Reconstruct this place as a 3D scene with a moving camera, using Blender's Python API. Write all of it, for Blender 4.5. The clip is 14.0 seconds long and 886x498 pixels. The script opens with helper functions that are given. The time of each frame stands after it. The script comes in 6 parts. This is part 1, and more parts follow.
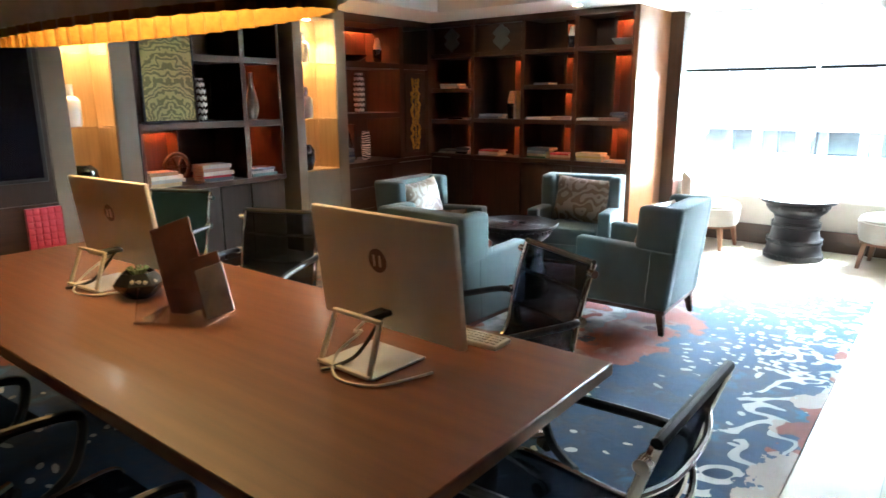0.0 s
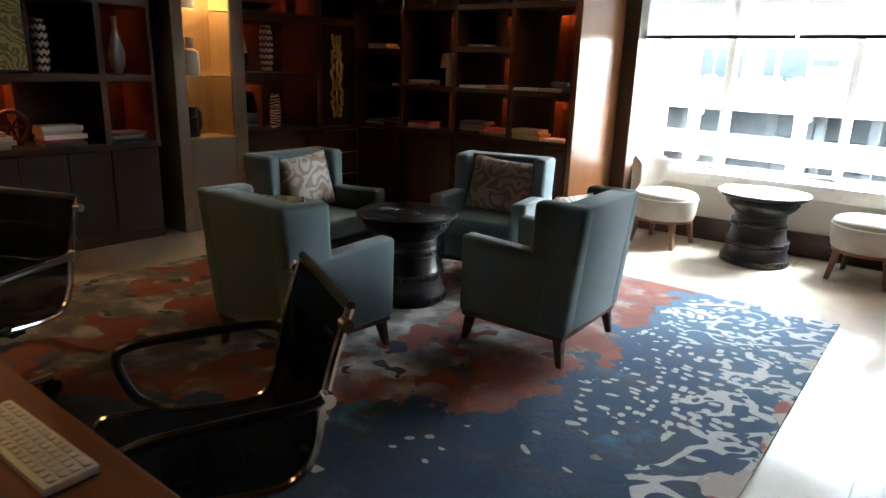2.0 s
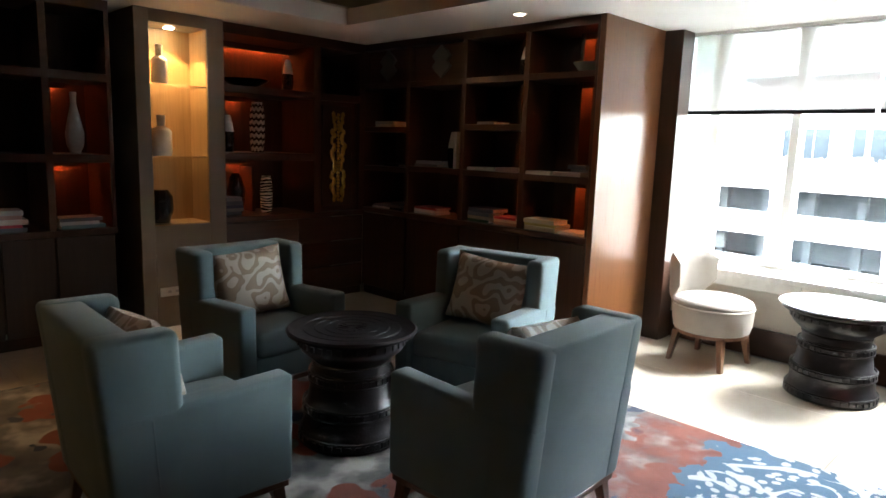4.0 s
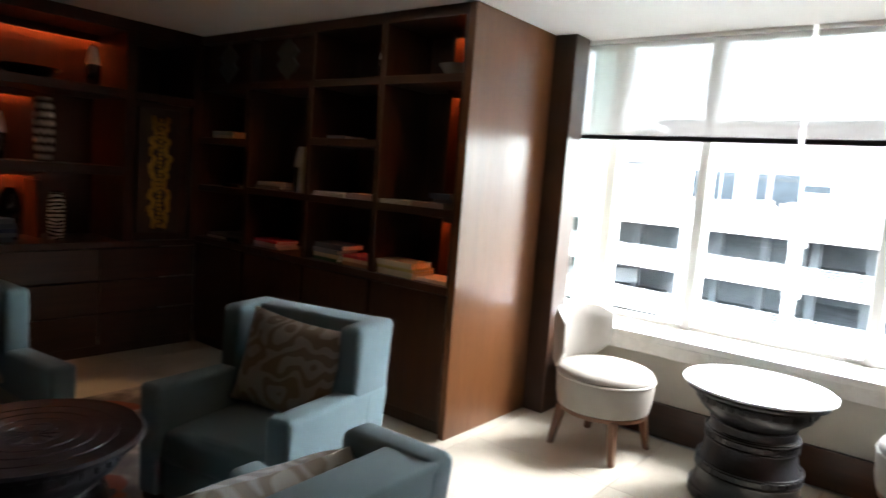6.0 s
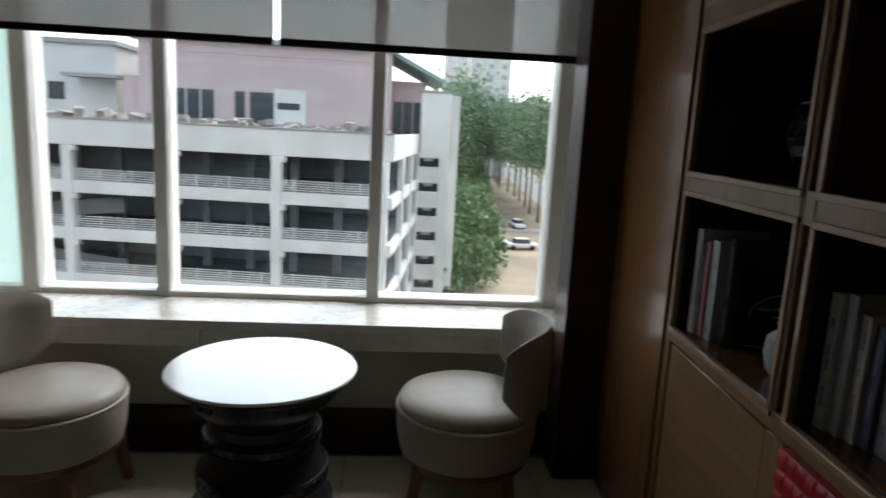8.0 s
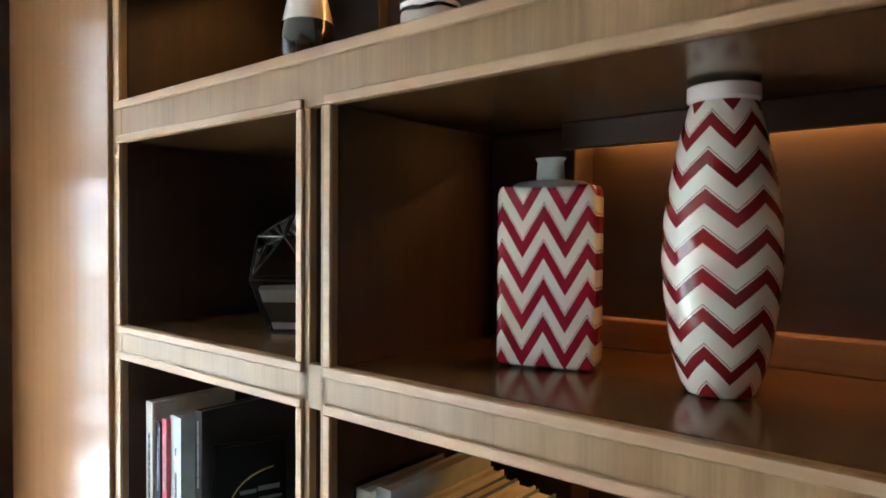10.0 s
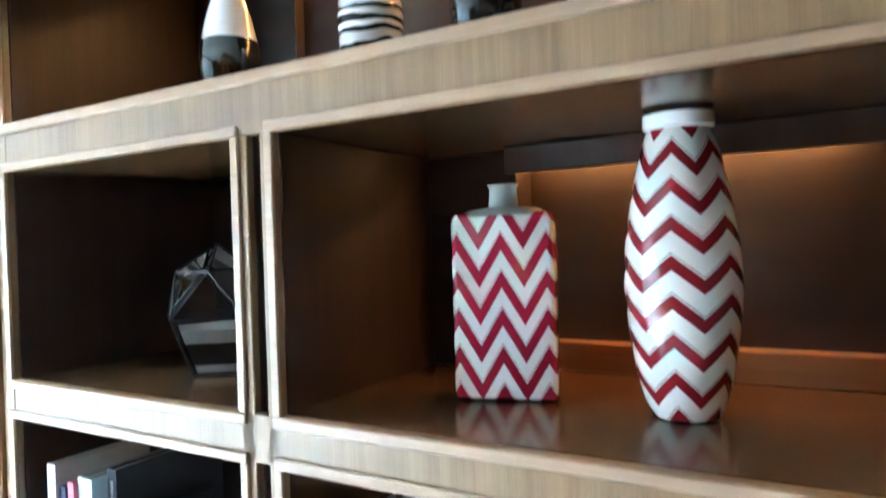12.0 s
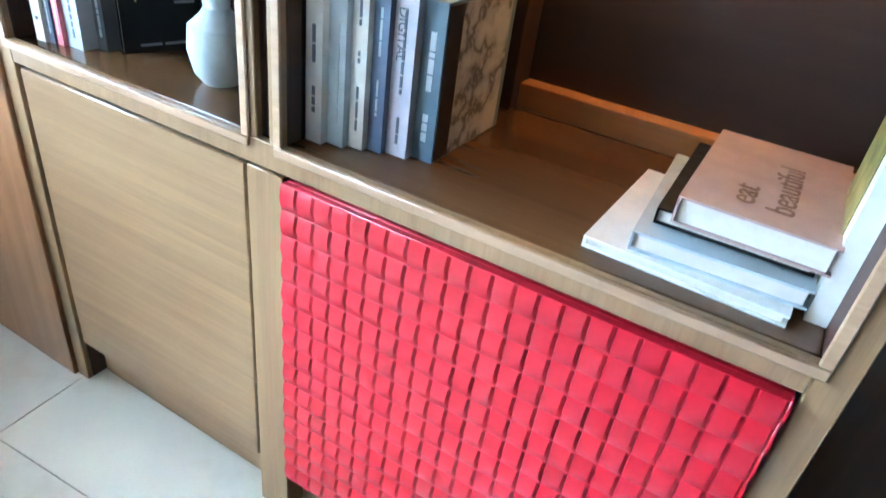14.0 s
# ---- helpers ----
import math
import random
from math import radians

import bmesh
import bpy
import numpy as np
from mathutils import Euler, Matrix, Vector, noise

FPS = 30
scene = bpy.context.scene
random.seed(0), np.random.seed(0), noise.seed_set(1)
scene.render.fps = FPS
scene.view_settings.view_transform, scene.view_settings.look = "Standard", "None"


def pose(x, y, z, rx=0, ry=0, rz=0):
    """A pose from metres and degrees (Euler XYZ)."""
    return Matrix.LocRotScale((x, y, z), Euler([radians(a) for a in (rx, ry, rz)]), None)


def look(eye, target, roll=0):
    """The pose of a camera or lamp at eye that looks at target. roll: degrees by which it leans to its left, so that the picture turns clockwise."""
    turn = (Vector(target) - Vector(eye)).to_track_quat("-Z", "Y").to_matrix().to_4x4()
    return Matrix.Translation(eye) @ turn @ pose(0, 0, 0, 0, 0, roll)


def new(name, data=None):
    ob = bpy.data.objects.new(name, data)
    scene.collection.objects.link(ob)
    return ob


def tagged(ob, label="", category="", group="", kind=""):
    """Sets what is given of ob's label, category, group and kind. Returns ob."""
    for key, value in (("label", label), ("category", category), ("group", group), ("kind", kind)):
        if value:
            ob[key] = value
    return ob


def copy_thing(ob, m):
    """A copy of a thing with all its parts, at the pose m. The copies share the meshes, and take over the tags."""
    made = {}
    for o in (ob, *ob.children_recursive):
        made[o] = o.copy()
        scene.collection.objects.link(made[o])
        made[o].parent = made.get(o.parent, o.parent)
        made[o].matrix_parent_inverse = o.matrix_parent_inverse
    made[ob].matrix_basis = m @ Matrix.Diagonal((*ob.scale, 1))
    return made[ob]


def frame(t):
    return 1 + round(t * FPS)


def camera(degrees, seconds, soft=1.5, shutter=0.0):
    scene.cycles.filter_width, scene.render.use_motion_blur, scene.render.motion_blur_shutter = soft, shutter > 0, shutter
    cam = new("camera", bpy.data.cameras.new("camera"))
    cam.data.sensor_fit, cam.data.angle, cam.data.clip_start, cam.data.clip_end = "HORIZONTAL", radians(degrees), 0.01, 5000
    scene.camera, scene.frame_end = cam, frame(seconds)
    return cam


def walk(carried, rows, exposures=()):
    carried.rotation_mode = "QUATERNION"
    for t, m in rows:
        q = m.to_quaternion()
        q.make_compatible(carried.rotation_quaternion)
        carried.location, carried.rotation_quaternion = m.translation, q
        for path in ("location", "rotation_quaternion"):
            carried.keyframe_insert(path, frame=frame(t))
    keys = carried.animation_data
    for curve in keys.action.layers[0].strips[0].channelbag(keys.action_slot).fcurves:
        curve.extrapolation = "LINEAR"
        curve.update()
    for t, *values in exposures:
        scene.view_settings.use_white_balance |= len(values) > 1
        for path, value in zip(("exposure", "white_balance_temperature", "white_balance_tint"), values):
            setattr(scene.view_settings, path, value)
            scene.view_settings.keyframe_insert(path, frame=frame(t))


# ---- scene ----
cam = camera(68.2, 14.0, 1.5, 0.25)
PATH = [
    (0, (0.175, 0.291, 1.492), (-1.036, 1.817, 1.04), -0.3),
    (0.5, (0.197, 0.577, 1.471), (-0.925, 2.165, 1.001), 0.7),
    (1, (0.165, 0.89, 1.471), (-0.912, 2.5, 0.973), 1.4),
    (1.5, (0.184, 1.183, 1.44), (-0.87, 2.803, 0.928), 1.2),
    (2, (0.183, 1.506, 1.424), (-1.004, 3.025, 0.89), 1.9),
    (2.5, (0.119, 1.764, 1.429), (-1.076, 3.272, 0.881), 2.5),
    (3, (0.049, 2.005, 1.451), (-1.15, 3.509, 0.902), 2.1),
    (3.5, (0.039, 2.314, 1.466), (-1.305, 3.735, 1.048), 1.0),
    (3.7, (0.045, 2.433, 1.458), (-1.338, 3.83, 1.091), 1.3),
    (5.8, (-0.25, 3.58, 1.42), (-1.64, 5.003, 1.237), 3.2),
    (5.9, (-0.272, 3.648, 1.428), (-1.594, 5.13, 1.222), 3.75),
    (6, (-0.312, 3.73, 1.425), (-1.543, 5.291, 1.209), 4.4),
    (6.5, (-0.38, 4.012, 1.412), (-1.305, 5.767, 1.155), 4.1),
    (7, (-0.41, 4.332, 1.43), (-1.128, 6.181, 1.166), 2.8),
    (7.5, (-0.484, 4.588, 1.404), (-0.891, 6.522, 1.092), 3.1),
    (8, (-0.533, 4.769, 1.436), (-0.375, 6.73, 1.079), 3.0),
    (8.5, (-0.449, 4.924, 1.431), (0.266, 6.761, 1.092), 3.1),
    (9, (-0.338, 5.083, 1.461), (0.834, 6.681, 1.192), 2.6),
    (9.2, (-0.337, 5.126, 1.47), (0.971, 6.619, 1.225), 2.2),
    (11.3, (-0.507, 5.397, 1.678), (1.267, 6.289, 1.918), -1.8),
    (11.5, (-0.501, 5.394, 1.675), (1.290, 6.253, 1.908), -2.0),
    (12, (-0.403, 5.377, 1.586), (1.388, 6.265, 1.567), -1.8),
    (12.5, (-0.389, 5.381, 1.506), (1.406, 6.203, 1.182), 0.6),
    (13, (-0.392, 5.381, 1.432), (1.358, 6.185, 0.891), 3.3),
    (13.4, (-0.400, 5.383, 1.366), (1.278, 6.129, 0.575), 6.6),
    (13.5, (-0.405, 5.394, 1.359), (1.252, 6.111, 0.498), 7.2),
    (14, (-0.418, 5.395, 1.307), (1.135, 6.051, 0.231), 8.1),
]
walk(cam, [(t, look(eye, target, roll)) for t, eye, target, roll in PATH],
     [(0.0, 6.85, 5300, 2), (0.5, 6.45, 5300, 2), (1.0, 5.9, 5600, 4), (1.5, 5.45, 5800, 6), (3.5, 5.0, 6000, 8), (6.0, 4.5, 6000, 10), (6.5, 3.3, 6000, 10), (7.0, 2.5, 6200, 10), (7.5, 1.75, 6200, 10), (8.3, 1.5, 6300, 10), (8.7, 2.0, 6500, 10),
      (9.0, 3.35, 6400, 12), (9.3, 4.1, 6300, 10), (11.3, 6.25, 4700, 0), (12.6, 5.95, 4600, -4), (14.0, 5.85, 4650, 0)])

# ---- world, sun, exposure ----
world = bpy.data.worlds.new("world")
scene.world = world
world.use_nodes = True
wn = world.node_tree
sky = wn.nodes.new("ShaderNodeTexSky")
sky.sky_type, sky.sun_disc = "NISHITA", False
sky.sun_elevation, sky.sun_rotation = radians(50), radians(28)
sky.air_density, sky.dust_density, sky.ozone_density = 1.0, 2.5, 1.0
haze = wn.nodes.new("ShaderNodeHueSaturation")
haze.inputs["Saturation"].default_value, haze.inputs["Value"].default_value = 0.3, 1.25
wn.links.new(sky.outputs[0], haze.inputs["Color"])
wn.links.new(haze.outputs[0], wn.nodes["Background"].inputs[0])
wn.nodes["Background"].inputs[1].default_value = 0.15
sun = new("sun", bpy.data.lights.new("sun", "SUN"))
sun.data.energy, sun.data.angle, sun.data.color = 0.55, radians(24), (1.0, 0.97, 0.92)
sun.matrix_world = look((18.0, 34.0, 45.8), (0, 0, 0))


# ---- materials ----
class Nodes:
    """A small builder of node trees."""

    def __init__(self, name):
        self.m = bpy.data.materials.new(name)
        self.m.use_nodes = True
        self.t = self.m.node_tree
        self.b = self.t.nodes["Principled BSDF"]
        self.o = self.t.nodes["Material Output"]

    def add(self, kind, *ins, **sets):
        n = self.t.nodes.new("ShaderNode" + kind)
        for k, v in sets.items():
            setattr(n, k, v)
        for i, v in enumerate(ins):
            self.put(n.inputs[i], v)
        return n

    def put(self, socket, v):
        if v is None:
            return
        if isinstance(v, bpy.types.NodeSocket):
            self.t.links.new(v, socket)
        elif isinstance(v, (int, float)) or len(v) != 3 or socket.type != "RGBA":
            socket.default_value = v
        else:
            socket.default_value = (*v, 1)

    def math(self, op, a, b=None, c=None):
        return self.add("Math", a, b, c, operation=op).outputs[0]

    def coords(self, kind="Object"):
        return self.add("TexCoord").outputs[kind]

    def scaled(self, vec, s):
        n = self.add("Mapping", vec)
        n.inputs["Scale"].default_value = s
        return n.outputs[0]

    def noise(self, vec, scale, detail=4.0, rough=0.55):
        n = self.add("TexNoise", vec)
        n.inputs["Scale"].default_value, n.inputs["Detail"].default_value, n.inputs["Roughness"].default_value = scale, detail, rough
        return n.outputs["Fac"]

    def ramp(self, fac, *stops, constant=False):
        n = self.add("ValToRGB", fac)
        if constant:
            n.color_ramp.interpolation = "CONSTANT"
        els = n.color_ramp.elements
        while len(els) < len(stops):
            els.new(0.5)
        for e, (p, c) in zip(els, stops):
            e.position, e.color = p, (*c, 1)
        return n.outputs[0]

    def mix(self, fac, a, b):
        n = self.add("Mix", data_type="RGBA")
        self.put(n.inputs[0], fac)
        self.put(n.inputs[6], a)
        self.put(n.inputs[7], b)
        return n.outputs[2]

    def bump(self, height, strength=0.2, distance=0.01):
        n = self.add("Bump")
        n.inputs["Strength"].default_value, n.inputs["Distance"].default_value = strength, distance
        self.put(n.inputs["Height"], height)
        self.put(self.b.inputs["Normal"], n.outputs[0])

    def finish(self, colour, rough, metal=0.0, coat=0.0, sheen=0.0):
        self.put(self.b.inputs["Base Color"], colour)
        self.put(self.b.inputs["Roughness"], rough)
        self.b.inputs["Metallic"].default_value = metal
        self.b.inputs["Coat Weight"].default_value = coat
        self.b.inputs["Coat Roughness"].default_value = 0.12
        self.b.inputs["Sheen Weight"].default_value = sheen
        return self.m


def plain(name, c, rough=0.5, metal=0.0, vary=0.12, scale=6.0, bump=0.0, bscale=120.0, coat=0.0, sheen=0.0):
    n = Nodes(name)
    co = n.coords()
    f = n.noise(co, scale, 5.0)
    lo, hi = [v * (1 - vary) for v in c], [min(1.0, v * (1 + vary)) for v in c]
    r = n.ramp(n.noise(co, scale * 2.3), (0.3, (rough * 0.85,) * 3), (0.7, (min(1, rough * 1.15),) * 3))
    if bump:
        n.bump(n.noise(co, bscale, 3.0), bump, 0.004)
    return n.finish(n.ramp(f, (0.3, lo), (0.7, hi)), r, metal, coat, sheen)


def wood(name, dark, light, along, rough=0.36, coat=0.04, fine=1.0, relief=1.0):
    """Veneer with its grain along the local axis 0, 1 or 2."""
    n = Nodes(name)
    co = n.coords()
    s = [18.0 * fine] * 3
    s[along] = 0.9 * fine
    f = n.noise(n.scaled(co, s), 1.6, 6.0, 0.6)
    s2 = [130.0 * fine] * 3
    s2[along] = 3.0 * fine
    g = n.noise(n.scaled(co, s2), 1.5, 3.0, 0.6)
    h = n.math("MULTIPLY_ADD", g, 0.35, n.math("MULTIPLY", f, 0.75))
    wide = n.noise(co, 1.3, 2.0)
    col = n.mix(n.math("MULTIPLY", wide, 0.35), n.ramp(h, (0.32, dark), (0.68, light)), [v * 0.75 for v in light])
    if relief:
        n.bump(g, 0.03 * relief, 0.002)
    else:
        return n.finish(col, n.ramp(wide, (0.3, (rough * 0.9,) * 3), (0.7, (rough * 1.1,) * 3)), 0.0, coat)
    return n.finish(col, n.ramp(g, (0.3, (rough * 0.9,) * 3), (0.8, (rough * 1.15,) * 3)), 0.0, coat)


# bookcase walnut, toned down for the dim depth of the room
WALNUT_D, WALNUT_L = (0.021, 0.0075, 0.0035), (0.058, 0.021, 0.009)
walnut_v = wood("walnut_upright", WALNUT_D, WALNUT_L, 2)
# lit copy of that walnut for the end panel, daylight in its colour
walnut_lit = wood("walnut_daylit", (0.11, 0.041, 0.014), (0.16, 0.062, 0.021), 2, 0.3, 0.1)
dark_walnut = wood("dark_walnut", (0.02, 0.009, 0.006), (0.05, 0.022, 0.012), 2)
walnut_h = wood("walnut_level", WALNUT_D, WALNUT_L, 0)
OAK_D, OAK_L = (0.16, 0.088, 0.036), (0.29, 0.178, 0.08)
oak_v = wood("oak_upright", OAK_D, OAK_L, 2)
oak_h = wood("oak_level", OAK_D, OAK_L, 0)
oak_edge = wood("oak_cross_grain", OAK_D, OAK_L, 2, 0.36, 0.04, 1.4)
cab_v = wood("brown_oak_door", (0.017, 0.0085, 0.0055), (0.038, 0.019, 0.012), 2, 0.5, 0.0)
oak_lip = wood("oak_lip", (0.27, 0.16, 0.085), (0.42, 0.275, 0.16), 0)
# oak inside the compartments, its colour darkened for the shade in there
oak_mid_v = wood("oak_shaded_upright", (0.024, 0.009, 0.005), (0.05, 0.019, 0.011), 2, 0.5, 0.0, 1.0, 0.0)
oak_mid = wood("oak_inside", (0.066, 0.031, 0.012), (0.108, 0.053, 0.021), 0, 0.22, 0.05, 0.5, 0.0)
# ledge veneer with the orange LED light painted into its colour
ledge_lit = wood("led_lit_veneer", (0.3, 0.12, 0.03), (0.42, 0.18, 0.05), 0)
# same oak at the back and in grooves, deepest shade put into the colour
oak_shade = wood("oak_in_shade", (0.014, 0.0065, 0.0035), (0.034, 0.016, 0.009), 0, 0.5)
table_wood = wood("table_veneer", (0.115, 0.036, 0.012), (0.21, 0.075, 0.025), 0, 0.42, 0.06, 0.7)
leg_wood = wood("leg_wood", (0.05, 0.022, 0.012), (0.11, 0.05, 0.026), 2, 0.4)
stool_wood = wood("stool_leg_wood", (0.11, 0.05, 0.026), (0.2, 0.095, 0.05), 2, 0.4)
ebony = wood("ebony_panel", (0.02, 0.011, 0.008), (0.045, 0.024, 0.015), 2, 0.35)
stone_clad = plain("grey_oak_cladding", (0.2, 0.165, 0.12), 0.45, vary=0.1, scale=3.0, bump=0.05)
niche_gold = wood("gold_veneer", (0.3, 0.17, 0.06), (0.46, 0.28, 0.11), 2, 0.5, 0.0)
paint_white = plain("white_paint", (0.78, 0.77, 0.74), 0.7, vary=0.03, scale=1.5, bump=0.03, bscale=60)
paint_cream = plain("cream_paint", (0.62, 0.58, 0.5), 0.6, vary=0.04, scale=2.0, bump=0.03)
tray_veneer = wood("tray_veneer", (0.09, 0.04, 0.018), (0.16, 0.075, 0.034), 0, 0.5, 0.0)
sill_stone = plain("sill_stone", (0.72, 0.7, 0.65), 0.28, vary=0.05, scale=9)
black_plastic = plain("black_plastic", (0.012, 0.012, 0.013), 0.38, vary=0.2)
rubber = plain("rubber", (0.015, 0.015, 0.015), 0.8)
chrome = plain("chrome", (0.72, 0.7, 0.66), 0.14, 1.0, vary=0.03)
steel = plain("satin_steel", (0.5, 0.5, 0.5), 0.32, 1.0, vary=0.04)
white_plastic = plain("white_plastic", (0.74, 0.73, 0.7), 0.4, vary=0.03)
silver_shell = plain("silver_shell", (0.76, 0.71, 0.6), 0.38, 0.0, vary=0.03)
paper = plain("paper", (0.6, 0.56, 0.49), 0.8, vary=0.06, scale=40)
ceramic_white = plain("white_ceramic", (0.78, 0.76, 0.72), 0.16, vary=0.03, coat=0.4)
ceramic_black = plain("black_ceramic", (0.012, 0.012, 0.014), 0.1, vary=0.1, coat=0.5)
ceramic_grey = plain("grey_ceramic", (0.42, 0.47, 0.47), 0.5, vary=0.1, scale=30, bump=0.1)
drum_black = plain("cast_black_metal", (0.012, 0.012, 0.014), 0.33, 0.0, vary=0.35, scale=14, bump=0.25, bscale=90)
cream_leather = plain("cream_leather", (0.36, 0.33, 0.285), 0.42, vary=0.06, scale=8, bump=0.12, bscale=260)
piping = plain("cream_piping", (0.68, 0.65, 0.58), 0.5)
red_lacquer = plain("red_lacquer", (0.42, 0.005, 0.019), 0.32, vary=0.06, coat=0.12)
gold_leaf = plain("gold_leaf", (0.4, 0.24, 0.04), 0.38, 0.7, vary=0.25, scale=30)
facade_white = plain("stained_white_render", (0.62, 0.62, 0.6), 0.85, vary=0.14, scale=0.35, bump=0.1, bscale=3)
facade_pink = plain("faded_pink_render", (0.5, 0.4, 0.4), 0.85, vary=0.08, scale=0.3)
# concrete inside the decks: darkened for shade, lifted bluish for haze
garage_grey = plain("shaded_deck_concrete", (0.24, 0.25, 0.265), 0.9, vary=0.25, scale=0.5)
facade_grey = plain("grey_concrete", (0.3, 0.3, 0.3), 0.9, vary=0.15, scale=0.5)
# window glass of the far towers, paled to paint in the distance haze
haze_paled_glass = plain("haze_paled_glass", (0.36, 0.39, 0.42), 0.4, vary=0.1)
dark_glass = plain("dark_glass", (0.03, 0.04, 0.05), 0.12, vary=0.3, scale=1)


def teal_glass():
    """Frosted sea-green glass that lets daylight through."""
    n = Nodes("frosted_teal_glass")
    f = n.noise(n.coords(), 2.0, 3.0)
    d = n.add("BsdfDiffuse", n.mix(f, (0.7, 0.8, 0.77), (0.76, 0.84, 0.81)))
    t = n.add("BsdfTranslucent", (0.7, 0.82, 0.79))
    mx = n.add("MixShader", 0.7, d.outputs[0], t.outputs[0])
    n.t.links.new(mx.outputs[0], n.o.inputs["Surface"])
    return n.m


teal_paint = teal_glass()
asphalt = plain("asphalt", (0.06, 0.06, 0.062), 0.9, vary=0.2, scale=1)
rubble = plain("rubble", (0.27, 0.24, 0.22), 0.95, vary=0.4, scale=1.5)
bark = plain("bark", (0.1, 0.075, 0.055), 0.9, vary=0.3, scale=3, bump=0.5, bscale=14)


def fabric():
    n = Nodes("blue_grey_upholstery")
    co = n.coords()
    w = n.math("ADD", n.noise(n.scaled(co, (900, 900, 260)), 1.0, 2.0), n.noise(n.scaled(co, (260, 900, 900)), 1.0, 2.0))
    f = n.noise(co, 5.0, 4.0)
    col = n.mix(f, (0.095, 0.145, 0.16), (0.15, 0.215, 0.23))
    n.bump(w, 0.25, 0.002)
    return n.finish(col, 0.85, sheen=0.15)


def mesh_black():
    n = Nodes("black_mesh")
    co = n.coords()
    d = n.add("BsdfDiffuse", n.mix(n.noise(co, 9), (0.006, 0.007, 0.01), (0.014, 0.015, 0.02)))
    g = n.add("BsdfGlossy", (0.03, 0.03, 0.035), 0.4)
    m1 = n.add("MixShader", 0.3, d.outputs[0], g.outputs[0])
    open_weave = n.math("MULTIPLY_ADD", n.noise(n.scaled(co, (500, 500, 500)), 1.0, 1.0), 0.3, 0.2)
    m2 = n.add("MixShader", open_weave, m1.outputs[0], n.add("BsdfTransparent", (0.8, 0.85, 0.95)).outputs[0])
    n.t.links.new(m2.outputs[0], n.o.inputs["Surface"])
    return n.m


def scroll_cloth():
    """Satin cushion cloth with pale scrolls on bronze."""
    n = Nodes("scroll_satin")
    co = n.coords()
    scroll = n.noise(co, 9.0, 0.6, 0.4)
    bands = n.math("PINGPONG", n.math("MULTIPLY", scroll, 10.0), 1.0)
    petals = n.noise(co, 17.0, 0.5, 0.4)
    f = n.ramp(n.math("ADD", bands, n.math("MULTIPLY_ADD", petals, 0.7, -0.35)), (0.5, (0, 0, 0)), (0.58, (1, 1, 1)))
    n.bump(f, 0.12, 0.002)
    return n.finish(n.mix(f, (0.2, 0.145, 0.095), (0.35, 0.305, 0.245)), n.ramp(f, (0.0, (0.55,) * 3), (1.0, (0.32,) * 3)), sheen=0.3)


def marble():
    n = Nodes("cream_marble")
    co = n.coords("Generated")
    ob = n.add("ObjectInfo").outputs["Random"]
    geo = n.add("NewGeometry").outputs["Position"]
    shift = n.add("CombineXYZ", n.math("MULTIPLY", ob, 17.0), n.math("MULTIPLY", ob, 9.0), 0.0).outputs[0]
    v = n.add("VectorMath", geo, shift, operation="ADD").outputs[0]
    f = n.noise(v, 2.2, 8.0, 0.62)
    vein = n.math("ABSOLUTE", n.math("SUBTRACT", n.noise(v, 1.4, 5.0, 0.6), 0.5))
    col = n.ramp(f, (0.3, (0.62, 0.565, 0.46)), (0.7, (0.69, 0.635, 0.53)))
    col = n.mix(n.ramp(vein, (0.0, (0.13,) * 3), (0.03, (0, 0, 0))), col, (0.42, 0.34, 0.24))
    return n.finish(col, n.ramp(n.noise(v, 6.0), (0.3, (0.09,) * 3), (0.7, (0.2,) * 3)))


